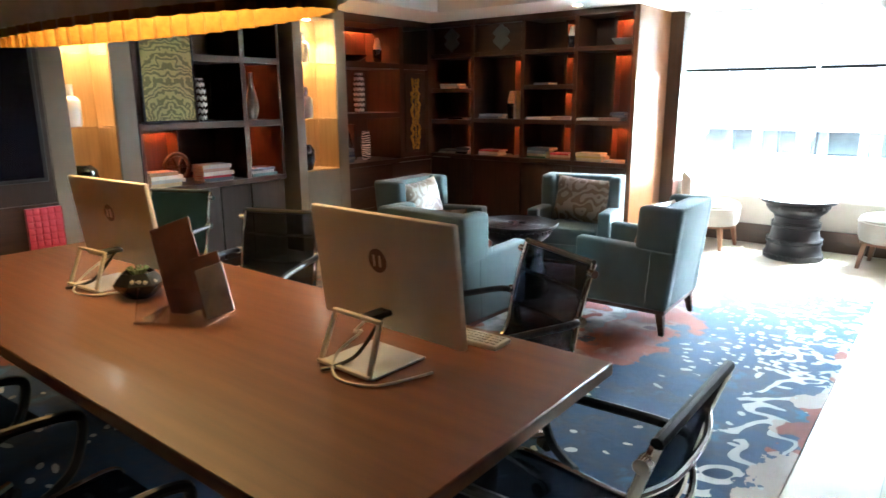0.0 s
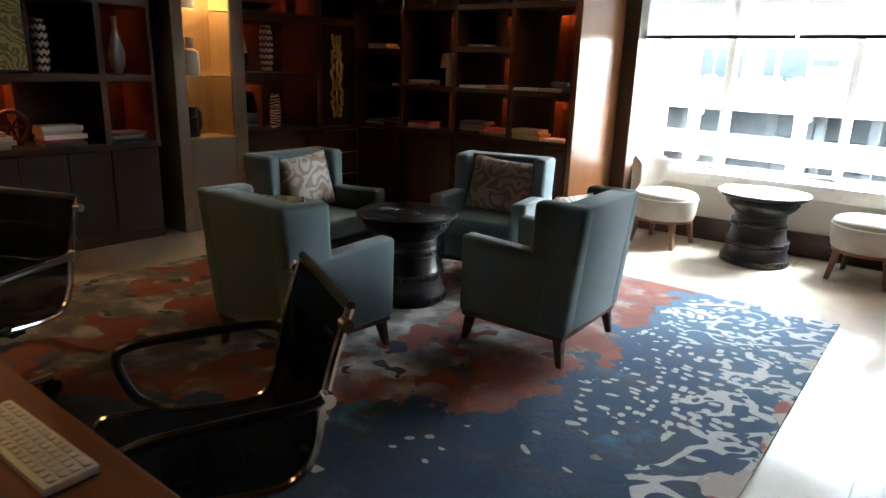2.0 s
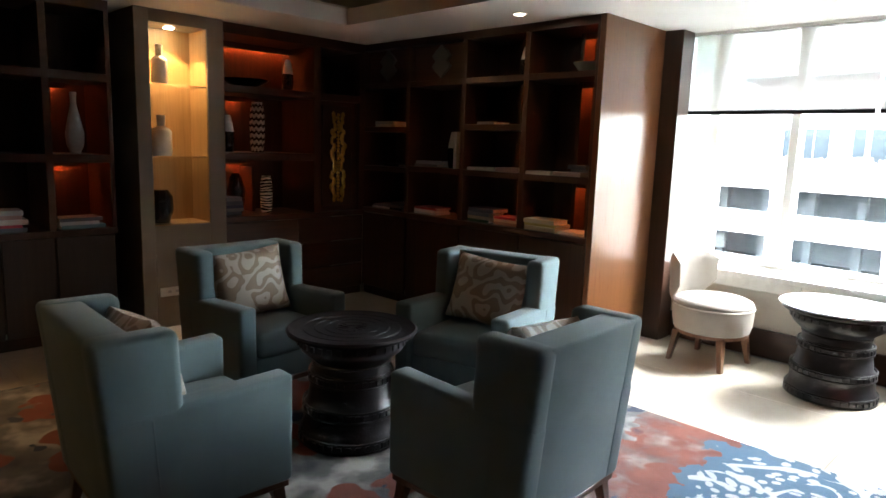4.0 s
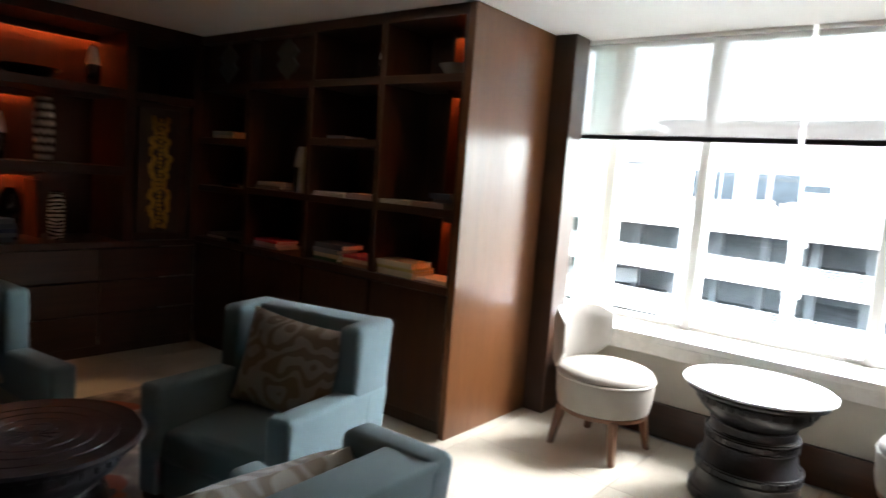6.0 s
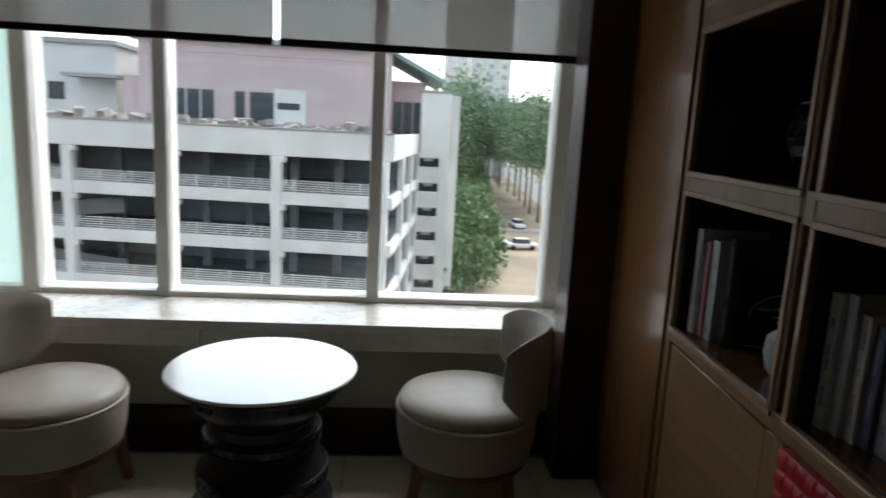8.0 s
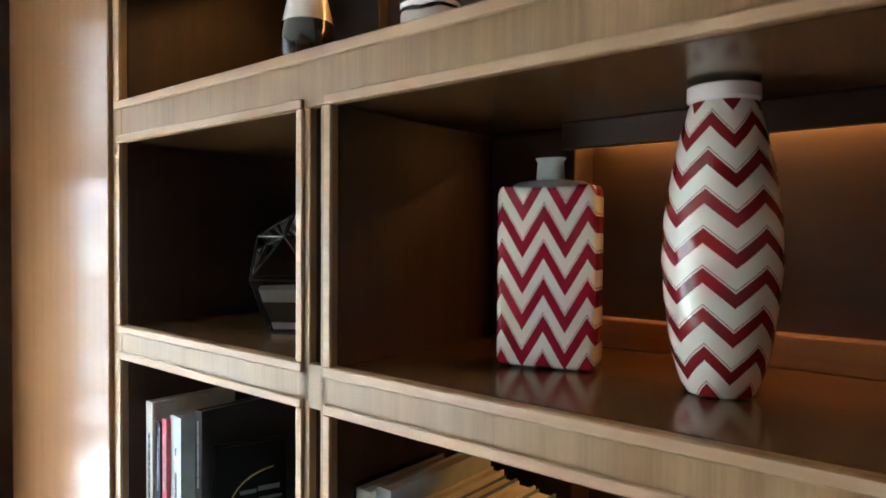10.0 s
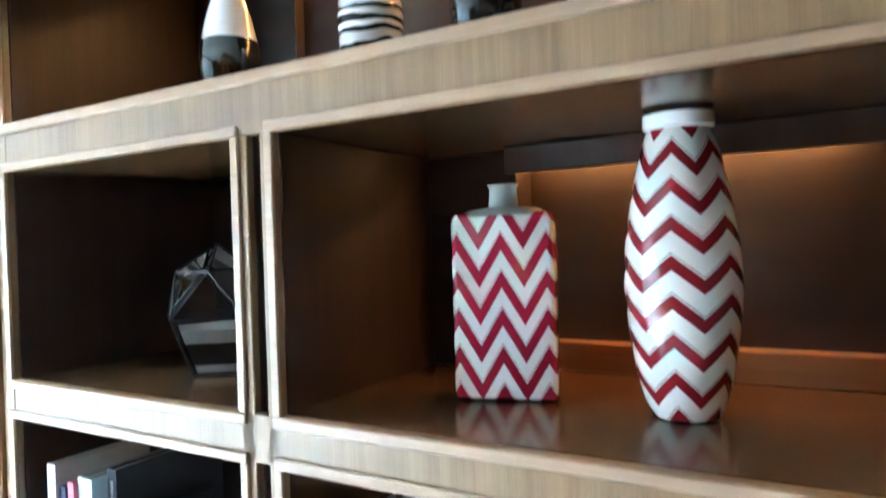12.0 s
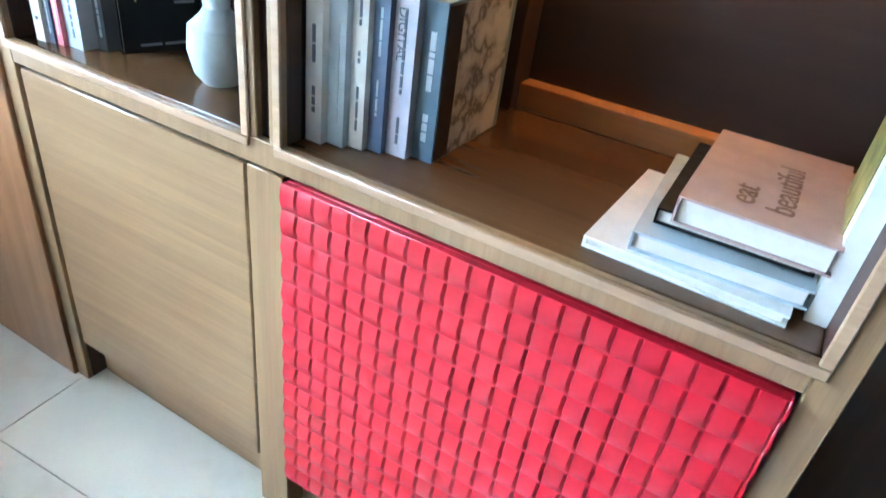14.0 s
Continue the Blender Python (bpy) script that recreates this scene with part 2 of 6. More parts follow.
def rug_wool():
    """Hand-tufted rug: blue field, rust drifts, pale clouds and white drops, in metres of the room."""
    n = Nodes("tufted_wool")
    geo = n.add("NewGeometry").outputs["Position"]
    sep = n.add("SeparateXYZ", geo)
    x, y = sep.outputs[0], sep.outputs[1]
    big = n.noise(geo, 1.5, 3.0, 0.55)
    mid = n.noise(geo, 3.6, 4.0, 0.6)
    edge = n.math("MULTIPLY_ADD", mid, 0.9, -0.45)
    # line of the blue field: straight beside the chairs, swinging under the desk
    near = n.math("MULTIPLY", n.math("MAXIMUM", n.math("SUBTRACT", 3.75, y), 0.0), 1.25)
    f = n.math("ADD", n.math("ADD", n.math("ADD", x, 1.12), near), edge)
    tone = n.ramp(n.noise(geo, 2.6, 5.0, 0.65), (0.3, (0.007, 0.03, 0.075)), (0.48, (0.011, 0.05, 0.125)), (0.58, (0.036, 0.05, 0.082)), (0.7, (0.04, 0.16, 0.29)))
    # blue mixed paler towards the window, daylight put into the wool's colour
    daylit = n.ramp(n.math("ADD", n.math("ADD", y, big), -5.0), (0.0, (0, 0, 0)), (0.9, (0.6,) * 3))
    tone = n.mix(daylit, tone, (0.11, 0.21, 0.3))
    rust = n.ramp(n.noise(geo, 5.0, 3.0), (0.3, (0.18, 0.042, 0.022)), (0.7, (0.28, 0.08, 0.042)))
    pale = n.ramp(n.noise(geo, 4.0, 3.0), (0.3, (0.06, 0.062, 0.07)), (0.5, (0.16, 0.155, 0.15)), (0.64, (0.45, 0.43, 0.4)))
    isblue = n.ramp(f, (0.0, (0, 0, 0)), (0.012, (1, 1, 1)))
    cloud = n.ramp(n.math("ADD", n.noise(geo, 2.4, 2.5, 0.5), n.math("MULTIPLY", n.ramp(n.math("ADD", x, 2.9), (0.0, (0, 0, 0)), (0.9, (1, 1, 1))), 0.06)), (0.485, (0, 0, 0)), (0.495, (1, 1, 1)))
    ink = n.ramp(n.noise(geo, 4.5, 2.0, 0.5), (0.635, (0, 0, 0)), (0.645, (1, 1, 1)))
    left = n.mix(ink, n.mix(cloud, rust, pale), (0.03, 0.045, 0.08))
    band = n.ramp(n.math("ADD", f, 0.42), (0.0, (0, 0, 0)), (0.02, (1, 1, 1)))
    left = n.mix(n.math("MULTIPLY", band, n.ramp(mid, (0.46, (1, 1, 1)), (0.6, (0.4,) * 3))), left, rust)
    col = n.mix(isblue, left, tone)
    # white drops and squiggles
    drift = n.add("TexNoise", n.scaled(geo, (3.2, 3.2, 1)))
    drift.inputs["Scale"].default_value, drift.inputs["Detail"].default_value = 1.0, 0.0
    drift = n.add("VectorMath", drift.outputs["Color"], (0.8, 0.8, 0.0), operation="MULTIPLY").outputs[0]
    bent = n.add("VectorMath", n.scaled(geo, (3.0, 4.1, 1)), drift, operation="ADD").outputs[0]
    vor = n.add("TexVoronoi", bent, voronoi_dimensions="2D")
    vor.inputs["Randomness"].default_value = 0.9
    drops = n.math("LESS_THAN", n.math("MULTIPLY_ADD", n.noise(geo, 9.0, 0.0), 0.16, vor.outputs["Distance"]), n.math("MULTIPLY_ADD", n.noise(geo, 3.0, 0.0), 0.34, 0.25))
    keep = n.math("GREATER_THAN", n.add("SeparateXYZ", vor.outputs["Color"]).outputs[0], 0.42)
    zone = n.math("MULTIPLY", n.math("GREATER_THAN", n.math("ADD", y, n.math("MULTIPLY", big, 1.6)), 4.75), n.math("GREATER_THAN", f, 0.12))
    thin = n.math("GREATER_THAN", n.add("SeparateXYZ", vor.outputs["Color"]).outputs[1], 0.88)
    zone = n.math("MAXIMUM", zone, n.math("MULTIPLY", thin, n.math("GREATER_THAN", f, 0.3)))
    col = n.mix(n.math("MULTIPLY", n.math("MULTIPLY", drops, keep), zone), col, (0.52, 0.53, 0.53))
    # long worms that run aslant over the sunny corner
    along = n.math("ADD", n.math("MULTIPLY", x, 0.78), n.math("MULTIPLY", y, 0.62))
    across = n.math("SUBTRACT", n.math("MULTIPLY", y, 0.78), n.math("MULTIPLY", x, 0.62))
    worm = n.add("CombineXYZ", n.math("MULTIPLY", along, 4.4), n.math("MULTIPLY", across, 6.4), 0.0).outputs[0]
    sq = n.math("LESS_THAN", n.math("ABSOLUTE", n.math("SUBTRACT", n.noise(worm, 1.0, 0.5, 0.4), 0.5)), n.math("MULTIPLY_ADD", n.noise(geo, 3.6, 0.0), 0.07, 0.01))
    broken = n.math("GREATER_THAN", n.noise(n.scaled(worm, (1.4, 1.4, 1.0)), 1.0, 1.0, 0.5), 0.42)
    sq = n.math("MULTIPLY", sq, broken)
    sqz = n.math("GREATER_THAN", n.math("ADD", n.math("ADD", x, n.math("MULTIPLY", n.math("GREATER_THAN", y, 5.0), 0.75)), n.math("MULTIPLY", mid, 0.7)), -0.2)
    col = n.mix(n.math("MULTIPLY", n.math("MULTIPLY", sq, sqz), n.math("GREATER_THAN", f, 0.15)), col, (0.55, 0.56, 0.55))
    rim = n.math("GREATER_THAN", n.math("ADD", n.math("ADD", x, n.math("MULTIPLY", mid, 0.55)), n.math("MULTIPLY", n.math("SUBTRACT", 3.9, y), 0.05)), 0.02)
    col = n.mix(n.math("MULTIPLY", rim, n.math("LESS_THAN", y, 5.2)), col, n.mix(cloud, rust, (0.5, 0.42, 0.36)))
    wool = n.noise(geo, 260.0, 2.0)
    col = n.mix(n.math("MULTIPLY", wool, 0.3), col, (0.02, 0.02, 0.03))
    n.bump(n.math("ADD", wool, n.math("MULTIPLY", n.noise(geo, 30.0, 3.0), 1.5)), 0.55, 0.006)
    return n.finish(col, 0.95, sheen=0.04)


def chevron(name, pale, red, angle_count, rise, pitch, flat=False, share=0.42):
    """Zigzag glaze running round a vase."""
    n = Nodes(name)
    sep = n.add("SeparateXYZ", n.coords())
    if flat:
        zig = n.math("PINGPONG", n.math("MULTIPLY", sep.outputs[1], angle_count), 1.0)
    else:
        zig = n.math("PINGPONG", n.math("MULTIPLY", n.math("ARCTAN2", sep.outputs[1], sep.outputs[0]), angle_count / math.pi), 1.0)
    s = n.math("FRACT", n.math("DIVIDE", n.math("MULTIPLY_ADD", zig, rise, sep.outputs[2]), pitch))
    band = n.math("LESS_THAN", s, share)
    line = n.math("LESS_THAN", n.math("ABSOLUTE", n.math("SUBTRACT", s, share + 0.065)), 0.014)
    col = n.mix(line, n.mix(band, pale, red), [v * 0.8 for v in red])
    return n.finish(col, 0.14, coat=0.5)


def zebra(name, freq):
    n = Nodes(name)
    co = n.coords()
    sep = n.add("SeparateXYZ", co)
    w = n.math("MULTIPLY_ADD", n.noise(n.scaled(co, (9, 9, 22)), 1.0, 2.0, 0.5), 2.2, n.math("MULTIPLY", sep.outputs[2], freq))
    band = n.math("LESS_THAN", n.math("FRACT", w), 0.46)
    return n.finish(n.mix(band, (0.76, 0.74, 0.7), (0.012, 0.012, 0.014)), 0.15, coat=0.5)


def foliage(name, a, b):
    n = Nodes(name)
    r = n.add("NewGeometry").outputs["Random Per Island"]
    return n.finish(n.mix(r, a, b), 0.7)


def glow(name, c, strength):
    n = Nodes(name)
    n.b.inputs["Emission Color"].default_value = (*c, 1)
    n.b.inputs["Emission Strength"].default_value = strength
    return n.finish(c, 0.6)


def clear_glass(name, tint=(0.93, 0.97, 0.96), rough=0.0):
    n = Nodes(name)
    t = n.add("BsdfTransparent", tint)
    g = n.add("BsdfGlossy", (1, 1, 1), rough)
    fr = n.add("Fresnel")
    fr.inputs["IOR"].default_value = 1.45
    mx = n.add("MixShader", fr.outputs[0], t.outputs[0], g.outputs[0])
    n.t.links.new(mx.outputs[0], n.o.inputs["Surface"])
    return n.m


def blind_cloth():
    n = Nodes("screen_fabric")
    co = n.coords()
    weave = n.noise(n.scaled(co, (700, 700, 700)), 1.0, 1.0)
    d = n.add("BsdfDiffuse", n.mix(weave, (0.3, 0.28, 0.26), (0.4, 0.375, 0.345)))
    tl = n.add("BsdfTranslucent", (0.25, 0.236, 0.218))
    tp = n.add("BsdfTransparent", (1, 1, 1))
    m1 = n.add("MixShader", 0.6, d.outputs[0], tl.outputs[0])
    m2 = n.add("MixShader", 0.22, m1.outputs[0], tp.outputs[0])
    n.t.links.new(m2.outputs[0], n.o.inputs["Surface"])
    return n.m


def painting_face():
    n = Nodes("damask_painting")
    co = n.coords()
    sep = n.add("SeparateXYZ", co)
    mir = n.add("CombineXYZ", n.math("ABSOLUTE", sep.outputs[0]), sep.outputs[1], sep.outputs[2]).outputs[0]
    w = n.add("TexNoise", mir)
    w.inputs["Scale"].default_value = 9.0
    v = n.add("VectorMath", mir, n.add("VectorMath", w.outputs["Color"], (0.2, 0.2, 0.2), operation="MULTIPLY").outputs[0], operation="ADD").outputs[0]
    wav = n.add("TexWave", v, wave_type="RINGS", rings_direction="Y")
    wav.inputs["Scale"].default_value, wav.inputs["Distortion"].default_value = 7.0, 6.0
    f = n.ramp(wav.outputs["Fac"], (0.4, (0, 0, 0)), (0.6, (1, 1, 1)))
    col = n.mix(f, (0.16, 0.16, 0.04), (0.4, 0.37, 0.11))
    n.bump(f, 0.2, 0.003)
    return n.finish(col, 0.5)


upholstery, mesh_cloth, cushion_cloth = fabric(), mesh_black(), scroll_cloth()
floor_marble, rug_mat, screen_cloth = marble(), rug_wool(), blind_cloth()
painting_mat = painting_face()
red_chevron_a = chevron("red_chevron_flask", (0.74, 0.72, 0.68), (0.29, 0.01, 0.035), 31, 0.054, 0.054, True, 0.46)
red_chevron_b = chevron("red_chevron_vase", (0.76, 0.73, 0.66), (0.2, 0.01, 0.016), 6, 0.03, 0.047, share=0.38)
grey_chevron = chevron("grey_chevron_vase", (0.6, 0.58, 0.52), (0.05, 0.035, 0.03), 10, 0.02, 0.055)
zebra_a, zebra_b = zebra("zebra_glaze", 52.0), zebra("zebra_glaze_wide", 40.0)
# tree leaves are paled to paint in the haze over the distance
leaf_hazed, leaf_b = foliage("leaves", (0.12, 0.18, 0.11), (0.22, 0.3, 0.18)), foliage("shrub_leaves", (0.09, 0.14, 0.065), (0.18, 0.26, 0.12))
led_warm = glow("warm_led", (1.0, 0.21, 0.038), 4.5)
led_amber = glow("amber_led", (1.0, 0.43, 0.095), 1.5)
lamp_glow = glow("lamp_core", (1.0, 0.58, 0.2), 0.11)
spot_glow = glow("spot_lens", (1.0, 0.86, 0.62), 3.0)
screen_blue = glow("screen_glint", (0.05, 0.05, 0.5), 0.15)
window_glass = clear_glass("window_glass", (0.95, 0.98, 0.97))
table_glass = clear_glass("table_glass", (0.82, 0.93, 0.9))
acrylic = clear_glass("acrylic", (0.93, 0.94, 0.97))


# ---- shape helpers ----
def box(bm, x0, x1, y0, y1, z0, z1, bev=0.0, seg=2, m=None):
    r = bmesh.ops.create_cube(bm, size=1.0)["verts"]
    mat = Matrix.Translation(((x0 + x1) / 2, (y0 + y1) / 2, (z0 + z1) / 2)) @ Matrix.Diagonal((abs(x1 - x0), abs(y1 - y0), abs(z1 - z0), 1))
    bmesh.ops.transform(bm, matrix=mat, verts=r)
    out = r
    if bev:
        es = {e for v in r for e in v.link_edges}
        out = [v for v in bmesh.ops.bevel(bm, geom=list(es), offset=bev, segments=seg, profile=0.5, affect="EDGES")["verts"]]
        seen = set(out)
        stack = list(out)
        while stack:
            for e in stack.pop().link_edges:
                for v in e.verts:
                    if v not in seen:
                        seen.add(v)
                        stack.append(v)
        out = list(seen)
    if m is not None:
        bmesh.ops.transform(bm, matrix=m, verts=out)
    return out


def lathe(bm, prof, n=32, cx=0.0, cy=0.0, sx=1.0, sy=1.0, cap=True):
    rings = []
    for r, z in prof:
        rings.append([bm.verts.new((cx + sx * r * math.cos(2 * math.pi * i / n), cy + sy * r * math.sin(2 * math.pi * i / n), z)) for i in range(n)])
    for a, b in zip(rings, rings[1:]):
        for i in range(n):
            bm.faces.new((a[i], a[(i + 1) % n], b[(i + 1) % n], b[i]))
    if cap:
        bm.faces.new(rings[0][::-1])
        bm.faces.new(rings[-1])
    return rings


def tube(bm, pts, r, n=8, closed=False):
    pts = [Vector(p) for p in pts]
    k = len(pts)
    rings = []
    ref = None
    for i, p in enumerate(pts):
        a = pts[(i - 1) % k] if closed or i else p
        b = pts[(i + 1) % k] if closed or i < k - 1 else p
        d = (b - a).normalized()
        if ref is None:
            ref = d.orthogonal().normalized()
        ref = (ref - d * ref.dot(d)).normalized()
        s = d.cross(ref)
        rings.append([bm.verts.new(p + (ref * math.cos(2 * math.pi * j / n) + s * math.sin(2 * math.pi * j / n)) * r) for j in range(n)])
    pairs = list(zip(rings, rings[1:])) + ([(rings[-1], rings[0])] if closed else [])
    for a, b in pairs:
        for j in range(n):
            bm.faces.new((a[j], a[(j + 1) % n], b[(j + 1) % n], b[j]))
    if not closed:
        bm.faces.new(rings[0][::-1])
        bm.faces.new(rings[-1])


def smooth_path(pts, steps=6):
    """Rounds a polyline by Catmull-Rom."""
    p = [Vector(q) for q in pts]
    p = [p[0]] + p + [p[-1]]
    out = []
    for i in range(1, len(p) - 2):
        for s in range(steps):
            t = s / steps
            a, b, c, d = p[i - 1:i + 3]
            out.append(0.5 * ((2 * b) + (c - a) * t + (2 * a - 5 * b + 4 * c - d) * t * t + (3 * b - a - 3 * c + d) * t ** 3))
    return out + [p[-2]]


def mesh_of(name, bm, material, smooth=True):
    bmesh.ops.recalc_face_normals(bm, faces=bm.faces)
    me = bpy.data.meshes.new(name)
    bm.to_mesh(me)
    bm.free()
    me.materials.append(material)
    if smooth:
        me.polygons.foreach_set("use_smooth", [True] * len(me.polygons))
        me.set_sharp_from_angle(angle=radians(38))
    return me


def part(name, bm, material, parent, label="", smooth=True):
    ob = new(name, mesh_of(name, bm, material, smooth))
    ob.parent = parent
    if label:
        tagged(ob, label)
    return ob


def thing(name, m, label, category, group="", kind=""):
    ob = new(name)
    ob.empty_display_size = 0.1
    ob.matrix_world = m
    return tagged(ob, label, category, group, kind)


def solid(name, bm, material, label, category, m=None, group="", kind="", smooth=True):
    ob = new(name, mesh_of(name, bm, material, smooth))
    if m is not None:
        ob.matrix_world = m
    return tagged(ob, label, category, group, kind)


def boxpart(name, dims, material, parent, label="", bev=0.002, seg=1):
    bm = bmesh.new()
    box(bm, *dims, bev, seg)
    return part(name, bm, material, parent, label)


def structure(name, boxes, material, label="", bev=0.0):
    bm = bmesh.new()
    for b in boxes:
        box(bm, *b, bev, 1)
    return solid(name, bm, material, label, "", kind="structure")


# ---- the room's shell ----
CEIL = 2.33
JL, JR, YJ = -2.235, 0.185, 7.29
structure("wall_west", [(-5.75, -5.6, -1.6, 7.9, -0.1, 3.0)], paint_cream, "cream painted wall behind the cabinets")
# south and east walls are unseen closures, dark to hold back bounce
structure("wall_south", [(-5.6, 1.05, -1.75, -1.6, -0.1, 3.0)], dark_walnut, "unseen end wall, dark to limit bounced light")
structure("wall_east", [(0.9, 1.05, -1.6, 7.9, -0.1, 3.0)], dark_walnut, "unseen side wall, dark to limit bounced light")
structure("wall_north", [(-5.6, -2.5, 7.3, 7.5, -0.1, 3.0), (0.45, 0.9, 7.3, 7.5, -0.1, 3.0), (-2.8, 0.45, 7.53, 7.75, -0.1, 0.56),
                         (-2.9, -2.8, 7.5, 8.0, -0.1, 3.0), (0.45, 0.55, 7.5, 8.0, -0.1, 3.0), (-2.8, 0.45, 7.5, 8.0, 2.42, 3.0)], paint_cream, "wall with a wide window opening")
structure("ceiling", [(-5.6, -4.22, -1.6, 7.5, CEIL, 2.45), (-0.75, 0.9, -1.6, 7.5, CEIL, 2.45), (-4.22, -0.75, 5.76, 7.5, CEIL, 2.45), (-4.22, -0.75, -1.6, 0.2, CEIL, 2.45),
                      (-5.6, 0.9, -1.6, 7.9, 2.8, 2.9), (-2.8, 0.45, 7.5, 7.9, 2.36, 2.42)], paint_white, "white dropped ceiling round a raised tray")
# tray lining is an unseen addition, kept dark to limit bounced light
structure("ceiling_tray", [(-4.55, -0.45, -0.1, 6.1, 2.74, 2.78)], tray_veneer, "unseen lining added in the raised ceiling tray, timber-toned")
cove_glow = glow("cove_led", (1.0, 0.42, 0.14), 0.02)
structure("cove_light", [(-4.5, -4.47, 0.0, 6.0, 2.48, 2.5), (-4.4, -0.6, 6.03, 6.06, 2.48, 2.5)], cove_glow, "warm light strip hidden in the ceiling cove")
structure("trim", [(-2.5, 0.45, 7.5, 7.53, 0.0, 0.2)], walnut_h, "dark timber skirting under the window")
structure("window_sill", [(-2.8, 0.45, 7.472, 7.95, 0.56, 0.60), (-2.5, -1.32, 7.475, 7.53, 0.485, 0.56), (-1.316, 0.45, 7.475, 7.53, 0.485, 0.56)], sill_stone, "pale stone window sill", 0.002)
bm = bmesh.new()
box(bm, -5.6, 0.9, -1.6, 7.53, -0.1, -0.012)
solid("floor", bm, facade_grey, "cream marble tile floor", "", kind="structure")


# the display shelves and the panel beside them stand a few degrees aslant to the room
ASLANT = pose(0.335, 6.65, 0, 0, 0, -3.5) @ pose(-0.31, -6.65, 0)


def panel(name, dims, material, label, m=None):
    bm = bmesh.new()
    box(bm, *dims, 0.003, 1)
    return solid(name, bm, material, label, "", m, kind="structure")


panel("panel_1", (-2.42, -2.375, 6.475, YJ, 0, CEIL), walnut_lit, "satin walnut end panel of the bookcase")
panel("panel_2", (-2.5, JL, YJ + 0.002, 7.47, 0, CEIL), dark_walnut, "dark walnut window jamb")
# veneer brown is raised to carry the window light falling on it
panel("panel_3", (0.3, 0.345, 6.69, YJ, 0, CEIL), wood("lit_brown_veneer", (0.19, 0.09, 0.036), (0.26, 0.13, 0.055), 2, 0.22, 0.25), "satin walnut side panel beside the window", ASLANT)
panel("panel_4", (JR, 0.45, YJ + 0.002, 7.47, 0, CEIL), dark_walnut, "dark walnut window jamb")

# window: frame, mullions, panes, blinds
YG = 7.9
win = thing("window_1", pose(0, YG, 0), "wide window with white aluminium frame and three panes", "", kind="structure")
for nm, d in (("mullion", (-1.62, -1.56, -0.06, 0.09, 0.6, 2.42)), ("mullion", (-0.645, -0.585, -0.06, 0.09, 0.6, 2.42)), ("jamb", (-2.225, -2.15, -0.06, 0.09, 0.6, 2.42)),
              ("jamb", (0.215, 0.33, -0.06, 0.09, 0.6, 2.42)), ("sill_rail", (-2.8, 0.45, -0.05, 0.08, 0.57, 0.625)), ("head_rail", (-2.8, 0.45, -0.05, 0.08, 2.38, 2.43))):
    boxpart(nm, d, white_plastic, win, bev=0.004)
boxpart("column", (-2.42, -2.225, 0.02, 0.04, 0.6, 2.4), teal_paint, win, "frosted sea-green glass strip beside the pane")
for x0, x1 in ((-2.8, -2.43), (-2.15, -1.62), (-1.56, -0.645), (-0.585, 0.215)):
    p = boxpart("pane", (x0, x1, 0.0, 0.008, 0.62, 2.385), window_glass, win, bev=0)
    p.visible_shadow = False


def roller_blind(x0, x1, bottom):
    b = thing("roller_blind", pose((x0 + x1) / 2, 7.545, 0), "half-lowered grey screen roller blind", "blind", "window blinds")
    w = (x1 - x0) / 2
    bm = bmesh.new()
    box(bm, -w, w, -0.0015, 0.0015, bottom, 2.33)
    part("cloth", bm, screen_cloth, b)
    boxpart("bottom_bar", (-w, w, -0.008, 0.008, bottom - 0.03, bottom), black_plastic, b, "dark bottom bar", 0.004)
    bm = bmesh.new()
    lathe(bm, [(0.022, -w), (0.022, w)], 12)
    bmesh.ops.transform(bm, matrix=pose(0, 0.0, 2.335, 0, 90, 0), verts=bm.verts)
    part("roller", bm, white_plastic, b)


roller_blind(-2.36, -1.035, 1.765)
roller_blind(-1.01, 0.235, 1.765)


# ---- bookcases ----
def led(parent, x0, x1, y, z, mat_led=None):
    boxpart("led_strip", (x0, x1, y - 0.008, y + 0.004, z - 0.006, z), mat_led or led_warm, parent, "warm glowing light strip", 0)


def downlight(x, y, z):
    d = thing("downlight", pose(x, y, z), "small recessed ceiling downlight with white rim", "downlight", "ceiling downlights")
    bm = bmesh.new()
    lathe(bm, [(0.055, 0.0), (0.055, -0.006), (0.04, -0.008), (0.036, 0.0)], 24)
    part("rim", bm, white_plastic, d)
    bm = bmesh.new()
    lathe(bm, [(0.034, -0.004), (0.034, -0.0045)], 20)
    part("lens", bm, spot_glow, d)


downlight(-2.86, 6.17, CEIL)


def case(name, m, label, width, top, depth, boards, doors, v_mat, h_mat, back_mat, base=0.0):
    """A built-in bookcase: local x along it, y into it, front at y = 0."""
    c = thing(name, m, label, "bookcase")
    boxpart("back_panel", (0, width, depth - 0.02, depth, base, top), back_mat, c)
    for nm, x0, x1, z0, z1, *r in boards:
        y0, y1 = (r[0], r[1]) if len(r) >= 2 else (0.0, depth - 0.02)
        boxpart(nm, (x0, x1, y0, y1, z0, z1), v_mat if nm in ("upright", "side_panel", "stile") else h_mat, c)
    for nm, x0, x1, z0, z1, material in doors:
        boxpart(nm, (x0, x1, 0.004, 0.024, z0, z1), material, c, bev=0.003)
    return c


